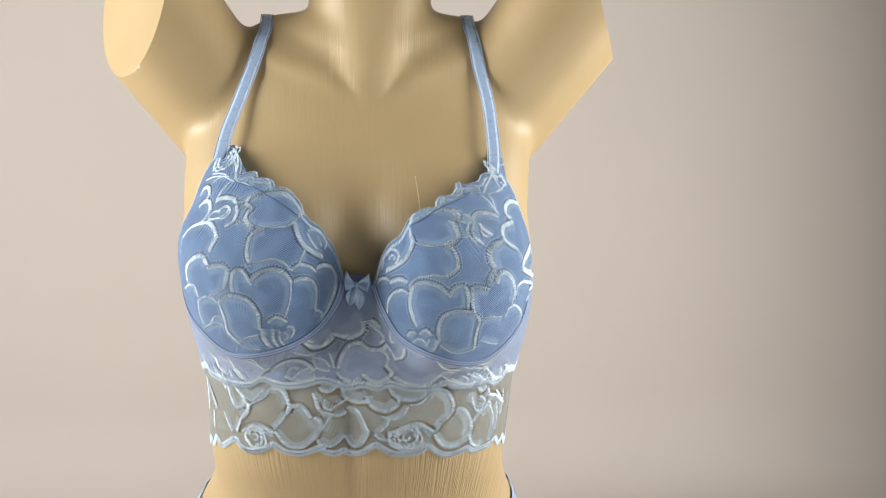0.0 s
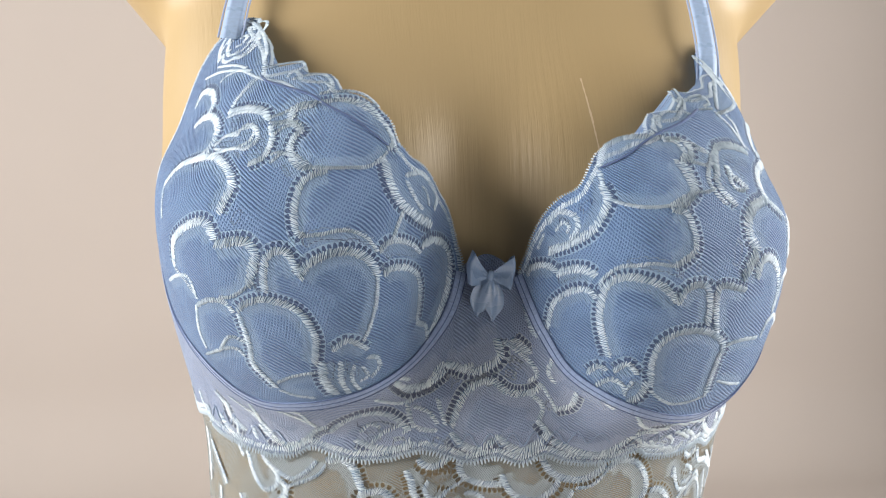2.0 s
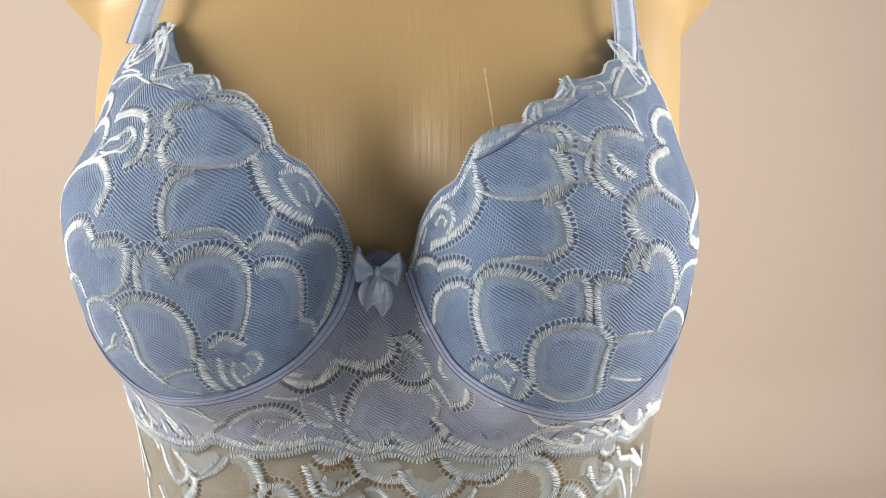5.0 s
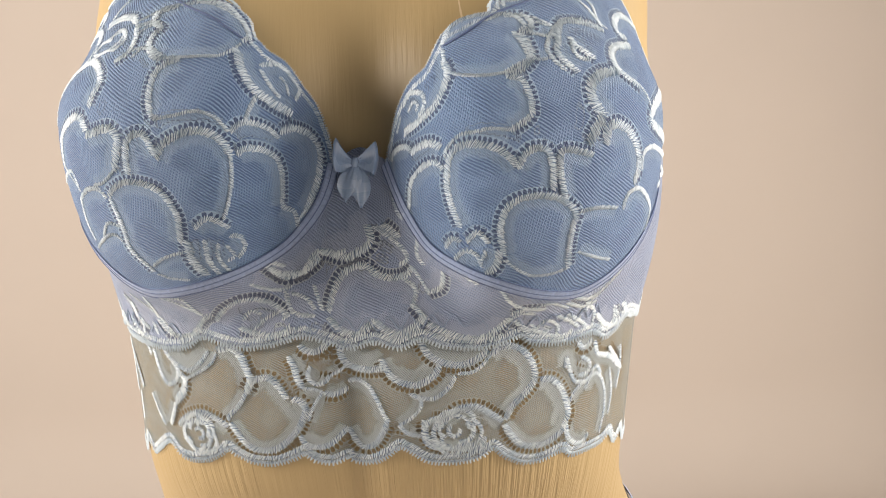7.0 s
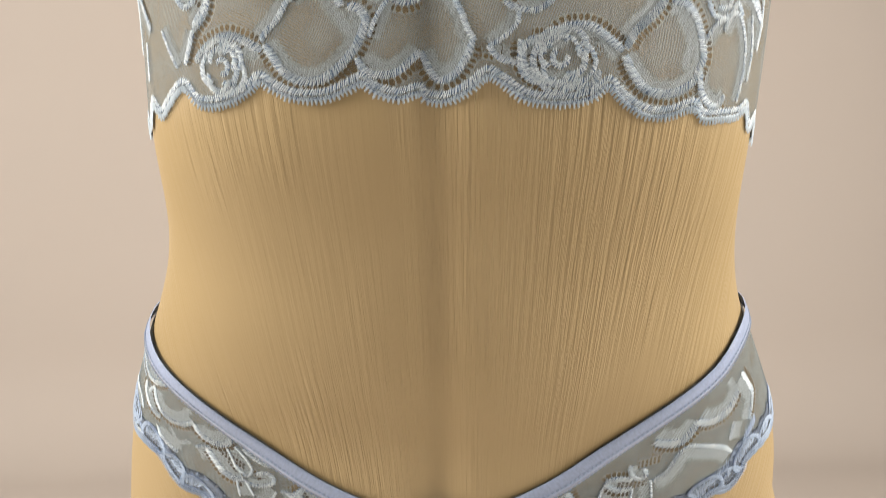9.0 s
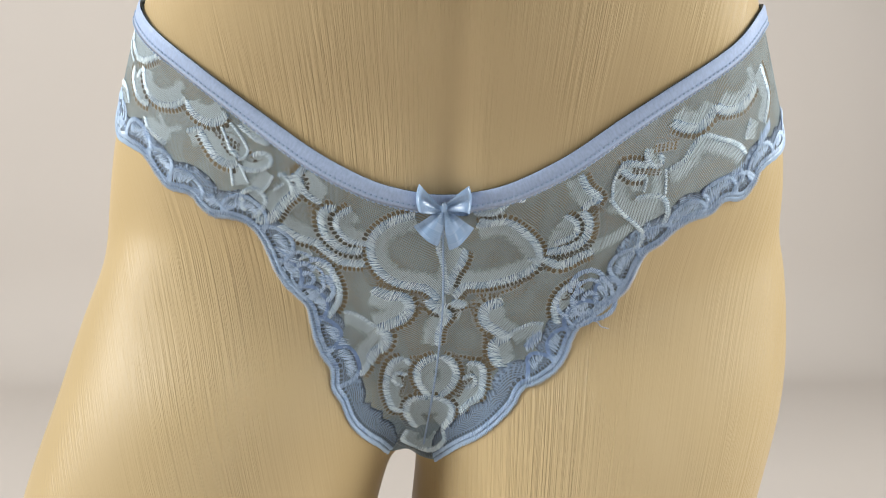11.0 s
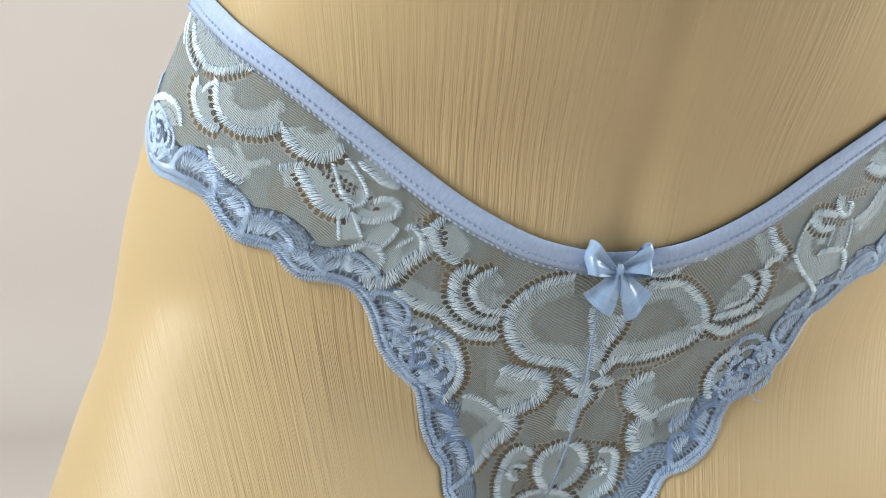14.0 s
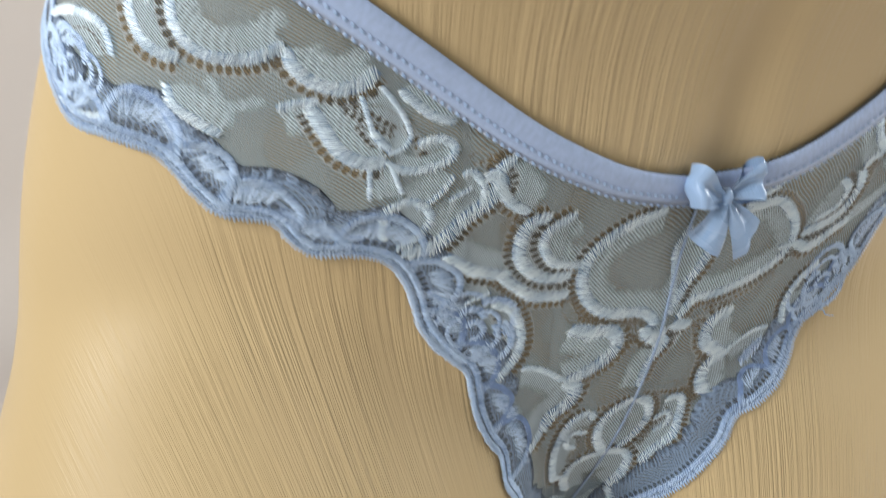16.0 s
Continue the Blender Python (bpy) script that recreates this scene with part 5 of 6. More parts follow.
cord(PANTY, 2.9, (43.7, 393), (45.8, 386), (47.3, 379), (46.9, 366))
cord(PANTY, 2.3, (43.6, 368), (43.4, 358))
eyelets(PANTY, 2.5, (37.3, 368), (42, 370))
fill(PANTY, 6.7, (35.4, 320), (39.1, 323), (41.2, 332), blue=True)
fill(PANTY, 6.8, (41.7, 336), (44.2, 344), blue=True)
fill(PANTY, 5.9, (46.3, 355), (48.5, 366), blue=True)
fill(PANTY, 6.8, (-43.3, 345), (-41.5, 338), blue=True)
fill(PANTY, 6.2, (-39.8, 333), (-37, 327), (-33.8, 324), blue=True)
fill(PANTY, 5.9, (-47, 361), (-45.3, 350), blue=True)
fill(PANTY, 5.2, (-29, 305), (-26, 297), blue=True)
fill(PANTY, 5.5, (30, 293), (31.7, 304), blue=True)
cord(BAND, 2.3, (-22.6, 607), (-19.9, 606), (-19.1, 600), (-18.5, 597))
cord(BAND, 2.8, (-31.4, 603), (-30, 599), (-29.4, 593))
cord(BAND, 2.7, (-28.3, 606), (-26.5, 602), (-25, 599))
cord(BAND, 3.4, (-31.3, 591), (-30.1, 585), (-27.9, 581))
cord(BAND, 2.4, (-25.6, 599), (-24.6, 594), (-23.3, 587))
cord(BAND, 2.7, (-26.2, 591), (-25.8, 585))
cord(BAND, 2.3, (-35.7, 597), (-34.7, 589), (-32.8, 586))
fill(BAND, 4.4, (-28.7, 598), (-26.6, 593))
cord(BAND, 2.2, (-28.3, 592), (-28.5, 584))
cord(BAND, 2.9, (15.1, 593), (16.5, 595), (18.7, 594))
cord(BAND, 2.6, (21.8, 589), (24, 583), (25.2, 578))
cord(BAND, 3.1, (24.4, 588), (24.3, 594), (25.1, 597))
cord(BAND, 3.8, (26.5, 585), (27.6, 579), (28.9, 576), (29.9, 580), (29.7, 586))
cord(BAND, 3.9, (31.4, 586), (33.4, 578), (35.6, 577))
fill(BAND, 4.3, (28, 584), (28.9, 579))
cord(BAND, 3.0, (21.6, 599), (23.6, 596), (25.2, 599), (26.3, 604), (27.6, 609))
cord(BAND, 2.0, (17.4, 595), (19, 597), (21.4, 593))
cord(BAND, 2.3, (20.3, 575), (22, 576), (23, 579))
cord(SHEER, 2.7, (-36.1, 575), (-36.1, 565), (-35.9, 553))
cord(SHEER, 2.2, (-29, 580), (-28.1, 573))
cord(SHEER, 2.8, (31.9, 563), (31.9, 552), (31, 541))
cord(SHEER, 2.2, (29.4, 554), (29.9, 540), (29.4, 529))
fill(PANTY, 6.3, (-44.8, 364), (-42.5, 359))
fill(PANTY, 4.8, (31.4, 367), (34.9, 367))
fill(PANTY, 4.5, (37.7, 375), (42, 377))
fill(PANTY, 4.5, (41.1, 390), (43.6, 382))
fill(PANTY, 4.8, (29, 323), (32.5, 320))
cord(PANTY, 2.1, (14.9, 300), (18.1, 300))
cord(PANTY, 1.1, (-51.8, 417), (-50.5, 411), (-49.6, 404), (-48.2, 398), (-46.7, 393))
cord(PANTY, 1.3, (-52.8, 416), (-51.4, 409), (-50.1, 403))
eyelets(PANTY, 1.4, (-50.2, 414), (-49.4, 406))
eyelets(PANTY, 1.4, (-49, 402), (-46.6, 394))
cord(PANTY, 3.6, (-48.3, 410), (-47.7, 405), (-46.7, 400), (-45.4, 396))
cord(PANTY, 2.9, (-45.6, 395), (-43.6, 393), (-41.7, 393), (-39.9, 394), (-39, 393))
fill(PANTY, 4.9, (-45, 404), (-43.4, 399), (-41.4, 396))
eyelets(PANTY, 1.6, (-46.7, 393), (-45.1, 391), (-44.1, 389))
cord(PANTY, 2.9, (-43.7, 390), (-44.1, 385), (-44.1, 380), (-43.5, 376), (-42.1, 373), (-40, 372), (-38.2, 373), (-36.8, 375))
fill(PANTY, 4.6, (-43.1, 383), (-41.4, 378), (-38.8, 378), (-37, 381))
cord(PANTY, 3.0, (-46.4, 390), (-47.4, 387), (-47.4, 382), (-46.9, 377), (-45.6, 374), (-44.4, 373))
cord(PANTY, 1.8, (-46, 386), (-45, 388), (-44.1, 389))
fill(PANTY, 2.7, (-46, 383), (-45.2, 377))
eyelets(PANTY, 1.3, (-44.9, 387), (-44.8, 379), (-44.5, 375))
eyelets(PANTY, 1.8, (-43.6, 371), (-41.4, 369), (-37.7, 370))
cord(PANTY, 3.5, (-36.8, 374), (-36.6, 370), (-35.5, 366), (-33.8, 364), (-32.1, 365), (-30.9, 368))
fill(PANTY, 4.0, (-35.5, 372), (-33.7, 370), (-31.8, 372))
eyelets(PANTY, 2.1, (-36.4, 365), (-34.2, 362))
cord(PANTY, 2.4, (-38.4, 360), (-36.5, 361), (-35.4, 361))
cord(PANTY, 3.9, (-36, 360), (-35.2, 353), (-34.4, 348), (-32.8, 345), (-31.2, 345))
eyelets(PANTY, 5.1, (-33.7, 360), (-30.2, 352))
eyelets(PANTY, 3.6, (-29.5, 355), (-28.1, 345))
eyelets(PANTY, 2.4, (-33.1, 355), (-31.9, 348))
cord(PANTY, 1.0, (-32.3, 362), (-32, 356), (-31.8, 351))
cord(PANTY, 1.2, (-30.8, 364), (-30, 360), (-29.3, 355), (-29.1, 351), (-29.8, 348), (-31, 347))
cord(PANTY, 2.4, (-31.8, 353), (-31.3, 350), (-30.7, 348))
cord(PANTY, 2.3, (-30.6, 343), (-29.1, 342), (-27.2, 343), (-26, 345), (-25.8, 348), (-26.8, 350), (-28.6, 349))
cord(PANTY, 1.1, (-31.2, 345), (-30.2, 343))
cord(PANTY, 2.4, (-29.5, 363), (-28.6, 360), (-27.3, 356), (-25.6, 354))
cord(PANTY, 1.2, (-32.4, 344), (-32.8, 335))
cord(PANTY, 1.2, (-30.8, 344), (-30.2, 336))
eyelets(PANTY, 1.9, (-32.2, 335), (-30.7, 336))
eyelets(PANTY, 2.2, (-24.6, 342), (-22.2, 344))
eyelets(PANTY, 2.2, (-23.6, 339), (-23, 331))
cord(PANTY, 2.2, (-25.2, 340), (-24.2, 340), (-23.4, 336), (-23.5, 331))
cord(PANTY, 1.4, (-29.2, 331), (-27.2, 335), (-25.9, 340))
cord(PANTY, 3.2, (-20.7, 343), (-21.9, 341), (-22.1, 336), (-21.1, 331), (-19.3, 327))
fill(PANTY, 4.5, (-20.1, 340), (-18.7, 334))
bloom(PANTY, 7.5, (-54.3, 372), True)
cord(PANTY, 2.4, (-57.5, 385), (-53.8, 385), (-51.4, 383), (-50.2, 380), (-49.9, 374))
eyelets(PANTY, 1.8, (-55.1, 381), (-51.8, 380), (-50.3, 373))
cord(PANTY, 2.0, (-56.2, 364), (-54.1, 360), (-51.7, 359))
cord(CUP_A, 1.6, (-31.1, 739), (-30.3, 742), (-28.8, 744), (-27.1, 744))
cord(CUP_A, 1.4, (-25.5, 742), (-26.3, 737), (-26.9, 733), (-27, 730))
cord(CUP_A, 3.4, (-27.4, 728), (-25.5, 730), (-24.1, 730), (-22.9, 729), (-22.4, 726))
cord(CUP_A, 2.5, (-21.9, 724), (-21.5, 721), (-21.4, 717), (-21.7, 713), (-23.1, 710))
cord(CUP_A, 1.7, (-24.9, 722), (-24.1, 723), (-23.4, 723), (-23.4, 719), (-24.4, 716), (-25.9, 714), (-27.5, 714))
cord(CUP_A, 1.1, (-27.6, 715), (-26.5, 719), (-24.9, 720))
cord(CUP_A, 1.1, (-22.2, 727), (-21, 729), (-20.3, 731))
cord(CUP_A, 1.1, (-21.9, 724), (-20.7, 725), (-19.4, 726))
cord(CUP_A, 1.1, (-21, 711), (-20.3, 714), (-19.5, 715))
eyelets(CUP_A, 2.2, (-26.7, 725), (-24.5, 726), (-22.7, 725))
eyelets(CUP_A, 2.7, (-26.9, 719), (-25.8, 721))
eyelets(CUP_A, 3.4, (-27.1, 716), (-24.9, 718))
eyelets(CUP_A, 2.5, (-22.8, 718), (-22.3, 722))
eyelets(CUP_A, 2.2, (-24.6, 713), (-23.1, 715))
eyelets(CUP_A, 2.1, (-20.4, 725), (-19.6, 719))
eyelets(CUP_A, 2.1, (-20, 712), (-18.7, 706))
eyelets(CUP_A, 1.8, (-24.7, 707), (-24.2, 701))
cord(CUP_A, 2.5, (-20.2, 727), (-20, 730), (-19.3, 731), (-18.3, 732))
cord(CUP_A, 2.8, (-18.7, 723), (-19.3, 721), (-19.5, 718), (-19.3, 715), (-18.6, 713), (-17.8, 711))
fill(CUP_A, 4.7, (-18.4, 729), (-17.4, 723))
fill(CUP_A, 4.2, (-18.2, 720), (-18.1, 714))
fill(CUP_A, 3.7, (-27.6, 706), (-26.4, 699))
cord(CUP_B, 3.4, (20.7, 717), (21.9, 717), (23.9, 716), (26.4, 713))
cord(CUP_B, 2.4, (20.3, 715), (18.9, 709), (18.5, 704), (19.1, 699), (19.7, 696))
cord(CUP_B, 2.5, (21.3, 708), (21.1, 704), (21.6, 701), (22.6, 700))
cord(CUP_B, 1.2, (18.3, 719), (19.1, 717), (19.8, 715))
cord(CUP_B, 1.2, (17.4, 712), (18.3, 711), (19.2, 710))
eyelets(CUP_B, 2.5, (21.3, 714), (24, 713))
eyelets(CUP_B, 2.8, (19.9, 708), (19.6, 703))
eyelets(CUP_B, 2.9, (22.1, 709), (23.5, 704))
eyelets(CUP_B, 2.4, (17.1, 714), (17.3, 709))
eyelets(CUP_B, 2.3, (16, 696), (15.4, 688))
cord(CUP_B, 2.7, (14.2, 719), (15.7, 721), (16.8, 719), (17.2, 715), (16.5, 713))
cord(CUP_B, 3.1, (15.9, 713), (16.3, 709), (16.6, 704), (16.5, 701), (15.5, 699), (14.1, 696))
fill(CUP_B, 4.7, (15.7, 717), (15.6, 713))
cord(CUP_B, 1.8, (25.9, 729), (26.6, 725), (26.2, 718), (27.1, 714))
cord(CUP_B, 1.6, (16.3, 729), (16.3, 727), (16.1, 724))
cord(CUP_B, 1.7, (19.9, 734), (21.1, 735), (20.2, 731))
eyelets(BAND, 3.0, (-14.3, 596), (-12.2, 599), (-10.2, 596))
eyelets(BAND, 3.0, (-13.4, 587), (-10.3, 585), (-7.8, 589))
eyelets(BAND, 3.0, (-6.3, 592), (-4.5, 588))
cord(BAND, 2.2, (-8.6, 605), (-6.8, 602), (-5.9, 597))
cord(BAND, 2.2, (-5.9, 608), (-5.3, 600), (-5, 596))
eyelets(BAND, 2.4, (5.6, 606), (6.4, 602))
cord(BAND, 3.0, (14.9, 591), (16.3, 587), (17.8, 582), (19.8, 580))
cord(BAND, 2.6, (20.5, 589), (22.3, 585), (23.8, 580))
eyelets(BAND, 2.5, (16.4, 590), (18.1, 587))
eyelets(BAND, 2.5, (16.2, 584), (17.5, 581))
eyelets(SHEER, 3.2, (-23.9, 562), (-22.3, 557))
cord(SHEER, 3.2, (-23.7, 567), (-22.5, 564), (-22.7, 557), (-24.2, 551))
eyelets(SHEER, 2.6, (22.9, 559), (24.1, 552))
cord(SHEER, 2.7, (24.5, 564), (25.8, 560), (25.4, 555), (24.1, 555))
cord(SHEER, 2.7, (25, 547), (26.7, 557), (27.7, 553))
cord(SHEER, 2.8, (29.2, 565), (31.3, 555), (32.3, 550))
eyelets(PANTY, 2.9, (22.8, 329), (24, 320), (24.8, 312))
eyelets(PANTY, 2.9, (17.3, 299), (20.2, 301), (22.5, 304), (24.1, 309))
eyelets(PANTY, 2.9, (6.5, 281), (10, 282), (13.2, 285), (16.1, 291))
eyelets(PANTY, 2.7, (22.9, 278), (23.3, 284), (25.8, 291))
eyelets(PANTY, 2.6, (17.9, 297), (22.4, 297))
eyelets(PANTY, 2.9, (0.8, 271), (4.3, 274), (5.8, 275), (7, 266))
cord(PANTY, 3.2, (-0.8, 274), (0.8, 270), (-0.1, 263), (-0.4, 254))
cord(PANTY, 2.0, (5.9, 320), (7.7, 319), (9.8, 319))
fill(PANTY, 4.2, (24, 306), (26.6, 310), (28.6, 314))
fill(PANTY, 4.2, (25.3, 325), (29.5, 323), (31.7, 325))
fill(PANTY, 4.3, (11.2, 277), (10.1, 270), (11.9, 265))
fill(PANTY, 4.4, (13.1, 256), (12.2, 250), (13.6, 245))
fill(PANTY, 3.7, (12.1, 287), (15.5, 292))
fill(PANTY, 5.4, (-21.6, 264), (-19.6, 252), blue=True)
fill(PANTY, 5.5, (17.4, 253), (19.9, 261), blue=True)
fill(PANTY, 4.3, (31.4, 309), (32.2, 318), blue=True)
fill(CUP_A, 5.2, (-10.7, 679), (-9.4, 679), (-8.5, 675))
fill(CUP_A, 4.9, (-9.6, 666), (-9, 656), (-9.3, 648))
fill(CUP_A, 5.0, (-7.6, 675), (-6.5, 668), (-6.7, 660))
fill(CUP_A, 4.6, (-19.9, 673), (-18.5, 671))
fill(CUP_A, 4.6, (-16.5, 674), (-14.2, 676), (-12.6, 672))
eyelets(CUP_A, 1.9, (-17.7, 682), (-15.8, 683), (-14.2, 683), (-12.6, 681))
eyelets(CUP_A, 2.4, (-11.1, 675), (-10, 675), (-8.7, 671))
cord(BAND, 3.1, (-11, 622), (-9.4, 613), (-7.2, 614), (-5.1, 620))
fill(BAND, 4.9, (-10.9, 615), (-8.3, 610), (-5.6, 616))
cord(BAND, 2.7, (-5.1, 623), (-3.5, 621), (-2, 623))


def traced(drawing, wanted):
    return [(w, p) for kind, w, p in drawing if kind == wanted]


def stitched(drawing, axis, lift, mat, parent, pitch=0.75, fray=0.5, full=0.9):
    """Every cord and rosette of a drawing, as a raised part of the cloth that carries it."""
    for kind, size, path in drawing:
        if kind in ("eyelets", "fill"):
            continue
        if kind.endswith("rose"):
            rose(axis, path, size, BLUE if kind == "blue_rose" else mat, parent, lift)
        elif kind == "blue_fill":
            satin("satin_filling", on_body(axis, path, 0.0008), size, lift - 0.1, BLUE, parent, "", pitch, 0.2, True, 0.8, 0.7)
        else:
            satin("lace_cord", on_body(axis, path, 0.0008), max(1.6, full * size), lift, mat, parent, "", pitch, 0.42, True, fray)


def dashes(name, run, long, gap, width, lift, mat, parent):
    """A row of separate straight stitches along a run. Millimetres."""
    p, m, t, at = run
    verts, faces = [], []
    for d in np.arange(0.5, at[-1] * 1000 - long, long + gap):
        k = len(verts)
        for f in (0.0, 0.3, 0.7, 1.0):
            q = (d + f * long) / 1000
            o, n, u = (np.array([np.interp(q, at, c[:, i]) for i in range(3)]) for c in (p, m, t))
            side = np.cross(n, u) * width / 2000
            top = n * (lift + (0.28 if 0 < f < 1 else -0.1)) / 1000
            verts += [o + side + top, o - side + top]
        faces += [(k + 2 * j, k + 2 * j + 1, k + 2 * j + 3, k + 2 * j + 2) for j in range(3)]
    return part(name, verts, faces, mat, parent)


# ---- the longline bra ----


def thing(name, base, label, category):
    ob = new(name)
    ob.location = Vector(base) * SIZE
    PLACE[ob.name] = ob.location.copy()
    return tagged(ob, label, category)


bra = thing("longline_bra", (0.0, 0.70, 0.52), "pale blue padded longline lace bra worn on a tan mannequin", "bra")
WIRE_A = [(-50, 704), (-46, 682), (-40, 655), (-34, 640), (-30, 629), (-27.5, 621), (-25.2, 614), (-22.5, 610.5), (-18, 613), (-14.1, 617.5), (-11, 623), (-8.3, 630.5), (-5.7, 642), (-4.5, 651), (-3.8, 661)]
WIRE_B = [(3.5, 661), (4.6, 648), (5.4, 640), (7.4, 626), (10.2, 617), (13.8, 609.5), (17.5, 604), (21.1, 602), (24, 606), (27, 614), (30, 624), (34, 637), (40, 655), (46, 680), (50, 700)]
EDGE_A = [(-43.5, 681), (-42, 692), (-40.5, 712), (-39.4, 735), (-38.8, 754), (-37, 765), (-34.5, 767.5), (-32.3, 765), (-27.9, 758), (-25.9, 752), (-24.9, 747), (-23.2, 748), (-21.6, 749), (-20.8, 746), (-19.3, 745), (-18.2, 745), (-17.2, 742), (-16.5, 739), (-14.8, 737), (-13.4, 734), (-11.9, 729), (-11.3, 725), (-10.8, 720), (-10.1, 717), (-9.6, 714), (-8.7, 711), (-8, 708), (-7.3, 703), (-6.6, 697), (-5.7, 690), (-5.1, 683), (-4.5, 675), (-3.9, 668), (-3.4, 662)]
EDGE_B = [(3.6, 662), (3.9, 667), (4.3, 672), (4.7, 679), (5.3, 686), (6.1, 693), (7, 698), (8, 702), (8.7, 707), (9.2, 711), (9.8, 715), (10.5, 718), (11.6, 720), (13, 723), (14.6, 724), (15, 727), (16, 731), (18.1, 732), (19.2, 734), (20.3, 737), (20.6, 740), (22.4, 739), (24.5, 740), (26.3, 741), (28.4, 745), (31, 746), (34, 745), (36.5, 743), (38, 735), (39, 714), (40.6, 692), (43.5, 675)]
EDGE_A, EDGE_B = ([(a, z - 1.5 * min(1, max(0, (abs(a) - 5) / 4), max(0, (36 - abs(a)) / 4))) for a, z in edge] for edge in (EDGE_A, EDGE_B))
SEAM_A = [(-25.3, 742), (-24.1, 740), (-19.5, 736), (-17.4, 732), (-14.4, 726), (-11.5, 717)]
SEAM_B = [(21.9, 731), (18.5, 726), (16.1, 723), (13.9, 719), (12, 714), (9.8, 709)]


def half_bra(wire, edge, seam, drawing):
    low, high = curve_of(wire), curve_of(edge)
    first, last = max(wire[0][0], edge[0][0]), min(wire[-1][0], edge[-1][0])
    cup = panel("cup", BRA_AXIS, low, high, first, last, 2.6, CUP_LACE, bra, "blue padded cup covered in floral lace", 0.2, 150, traced(drawing, "eyelets"), 0.2,
                traced(drawing, "cord"), 1.9, 5.0, traced(drawing, "fill"))
    stitched(drawing, BRA_AXIS, 2.7, PALE, cup)
    sweep("cup_seam", on_body(BRA_AXIS, seam, 0.001), 1.5, 0.4, 2.75, SEAM, cup)
    picot("neckline_edge", on_body(BRA_AXIS, [(a, z - 0.6) for a, z in edge], 0.0006), 1.7, 1.9, PALE_FLOSS, cup, 1, 1.2)
    satin("edge_cord", on_body(BRA_AXIS, [(a, z - 3.2) for a, z in edge], 0.0008), 2.2, 2.6, PALE, cup, "", 0.85, 0.26, False)
    run = on_body(BRA_AXIS, [q for q in wire if q[1] < 660 or abs(q[0]) < 10], 0.001)
    casing = sweep("underwire_casing", run, 7.5, 0.8, 2.4, CASING, bra, "smooth lilac-blue underwire casing", 0, 0, -0.1, False)
    for s in (-3.2, -0.6, 2.2):
        p, m, t, at = run
        sweep("stitch_line", (p + np.cross(m, t) * s / 1000, m, t, at), 0.5, 0.25, 3.1, SEAM, casing, "", 0, 0, 0, False)
    return cup


half_bra(WIRE_A, EDGE_A, SEAM_A, CUP_A)
cup_b = half_bra(WIRE_B, EDGE_B, SEAM_B, CUP_B)
TAB_TOP = [(33, 745.5), (34.5, 748), (36, 752), (38, 757), (40, 758), (41, 756)]
panel("strap_tab", BRA_AXIS, curve_of([(33, 744), (36, 738), (38, 739), (40, 747), (41, 755)]), curve_of(TAB_TOP), 33, 41, 2.5, CUP_LACE, cup_b, "", 0.3, 30, [(6.0, ((36, 746), (38.5, 751)))], 0.2)
picot("tab_edge", on_body(BRA_AXIS, TAB_TOP, 0.0006), 2.2, 2.4, PALE_FLOSS, cup_b, 1, 1.2)

# the opaque band and centre piece under the cups
HEM_BAND = [(-33.9, 588), (-33.2, 583), (-27.9, 580), (-24.2, 579), (-21.3, 581), (-19.3, 586), (-16.7, 583), (-14.1, 581), (-10.8, 582.5), (-7.5, 586), (-4.5, 582.6), (-2.4, 579.4), (0.6, 582), (3.2, 578.6), (5.8, 582), (8.5, 578), (12.3, 576.4), (14.8, 578.4), (16.8, 581), (18.1, 576.3), (22.4, 574), (26.1, 576), (28, 572), (30.2, 574), (33, 580)]
HEM_SHEER = [(-40, 517), (-38, 514), (-36.2, 521), (-34.5, 517), (-32.4, 526), (-30.4, 521), (-28.7, 525), (-26, 531), (-24.1, 524.4), (-21.3, 524), (-18.9, 527.4), (-17.4, 531.6), (-16.1, 528.3), (-14.2, 525), (-11.6, 524.6), (-9.3, 528), (-8.2, 529.8), (-7.1, 526.3), (-5.3, 524), (-3.4, 526), (-2.7, 523.4), (-0.9, 522.8), (1, 526.3), (2.6, 531), (4.2, 527.7), (6, 522.7), (9.1, 521), (11.7, 522.7), (13.3, 526.8), (14.9, 521), (17, 516.5), (19.1, 516), (22.1, 519), (23.4, 515), (25.7, 515), (28.5, 516), (30.2, 519), (32, 511), (34, 515), (36, 506), (38, 508)]


def around(hem, depth):
    """A hem carried on round the back in even scallops."""
    ends = hem[0], hem[-1]
    left = [(ends[0][0] - 1.0 - 3.5 * k, ends[0][1] - depth * (k % 2)) for k in range(1, 41)]
    right = [(ends[1][0] + 1.0 + 3.5 * k, ends[1][1] - depth * (k % 2)) for k in range(1, 41)]
    return left[::-1] + hem + right


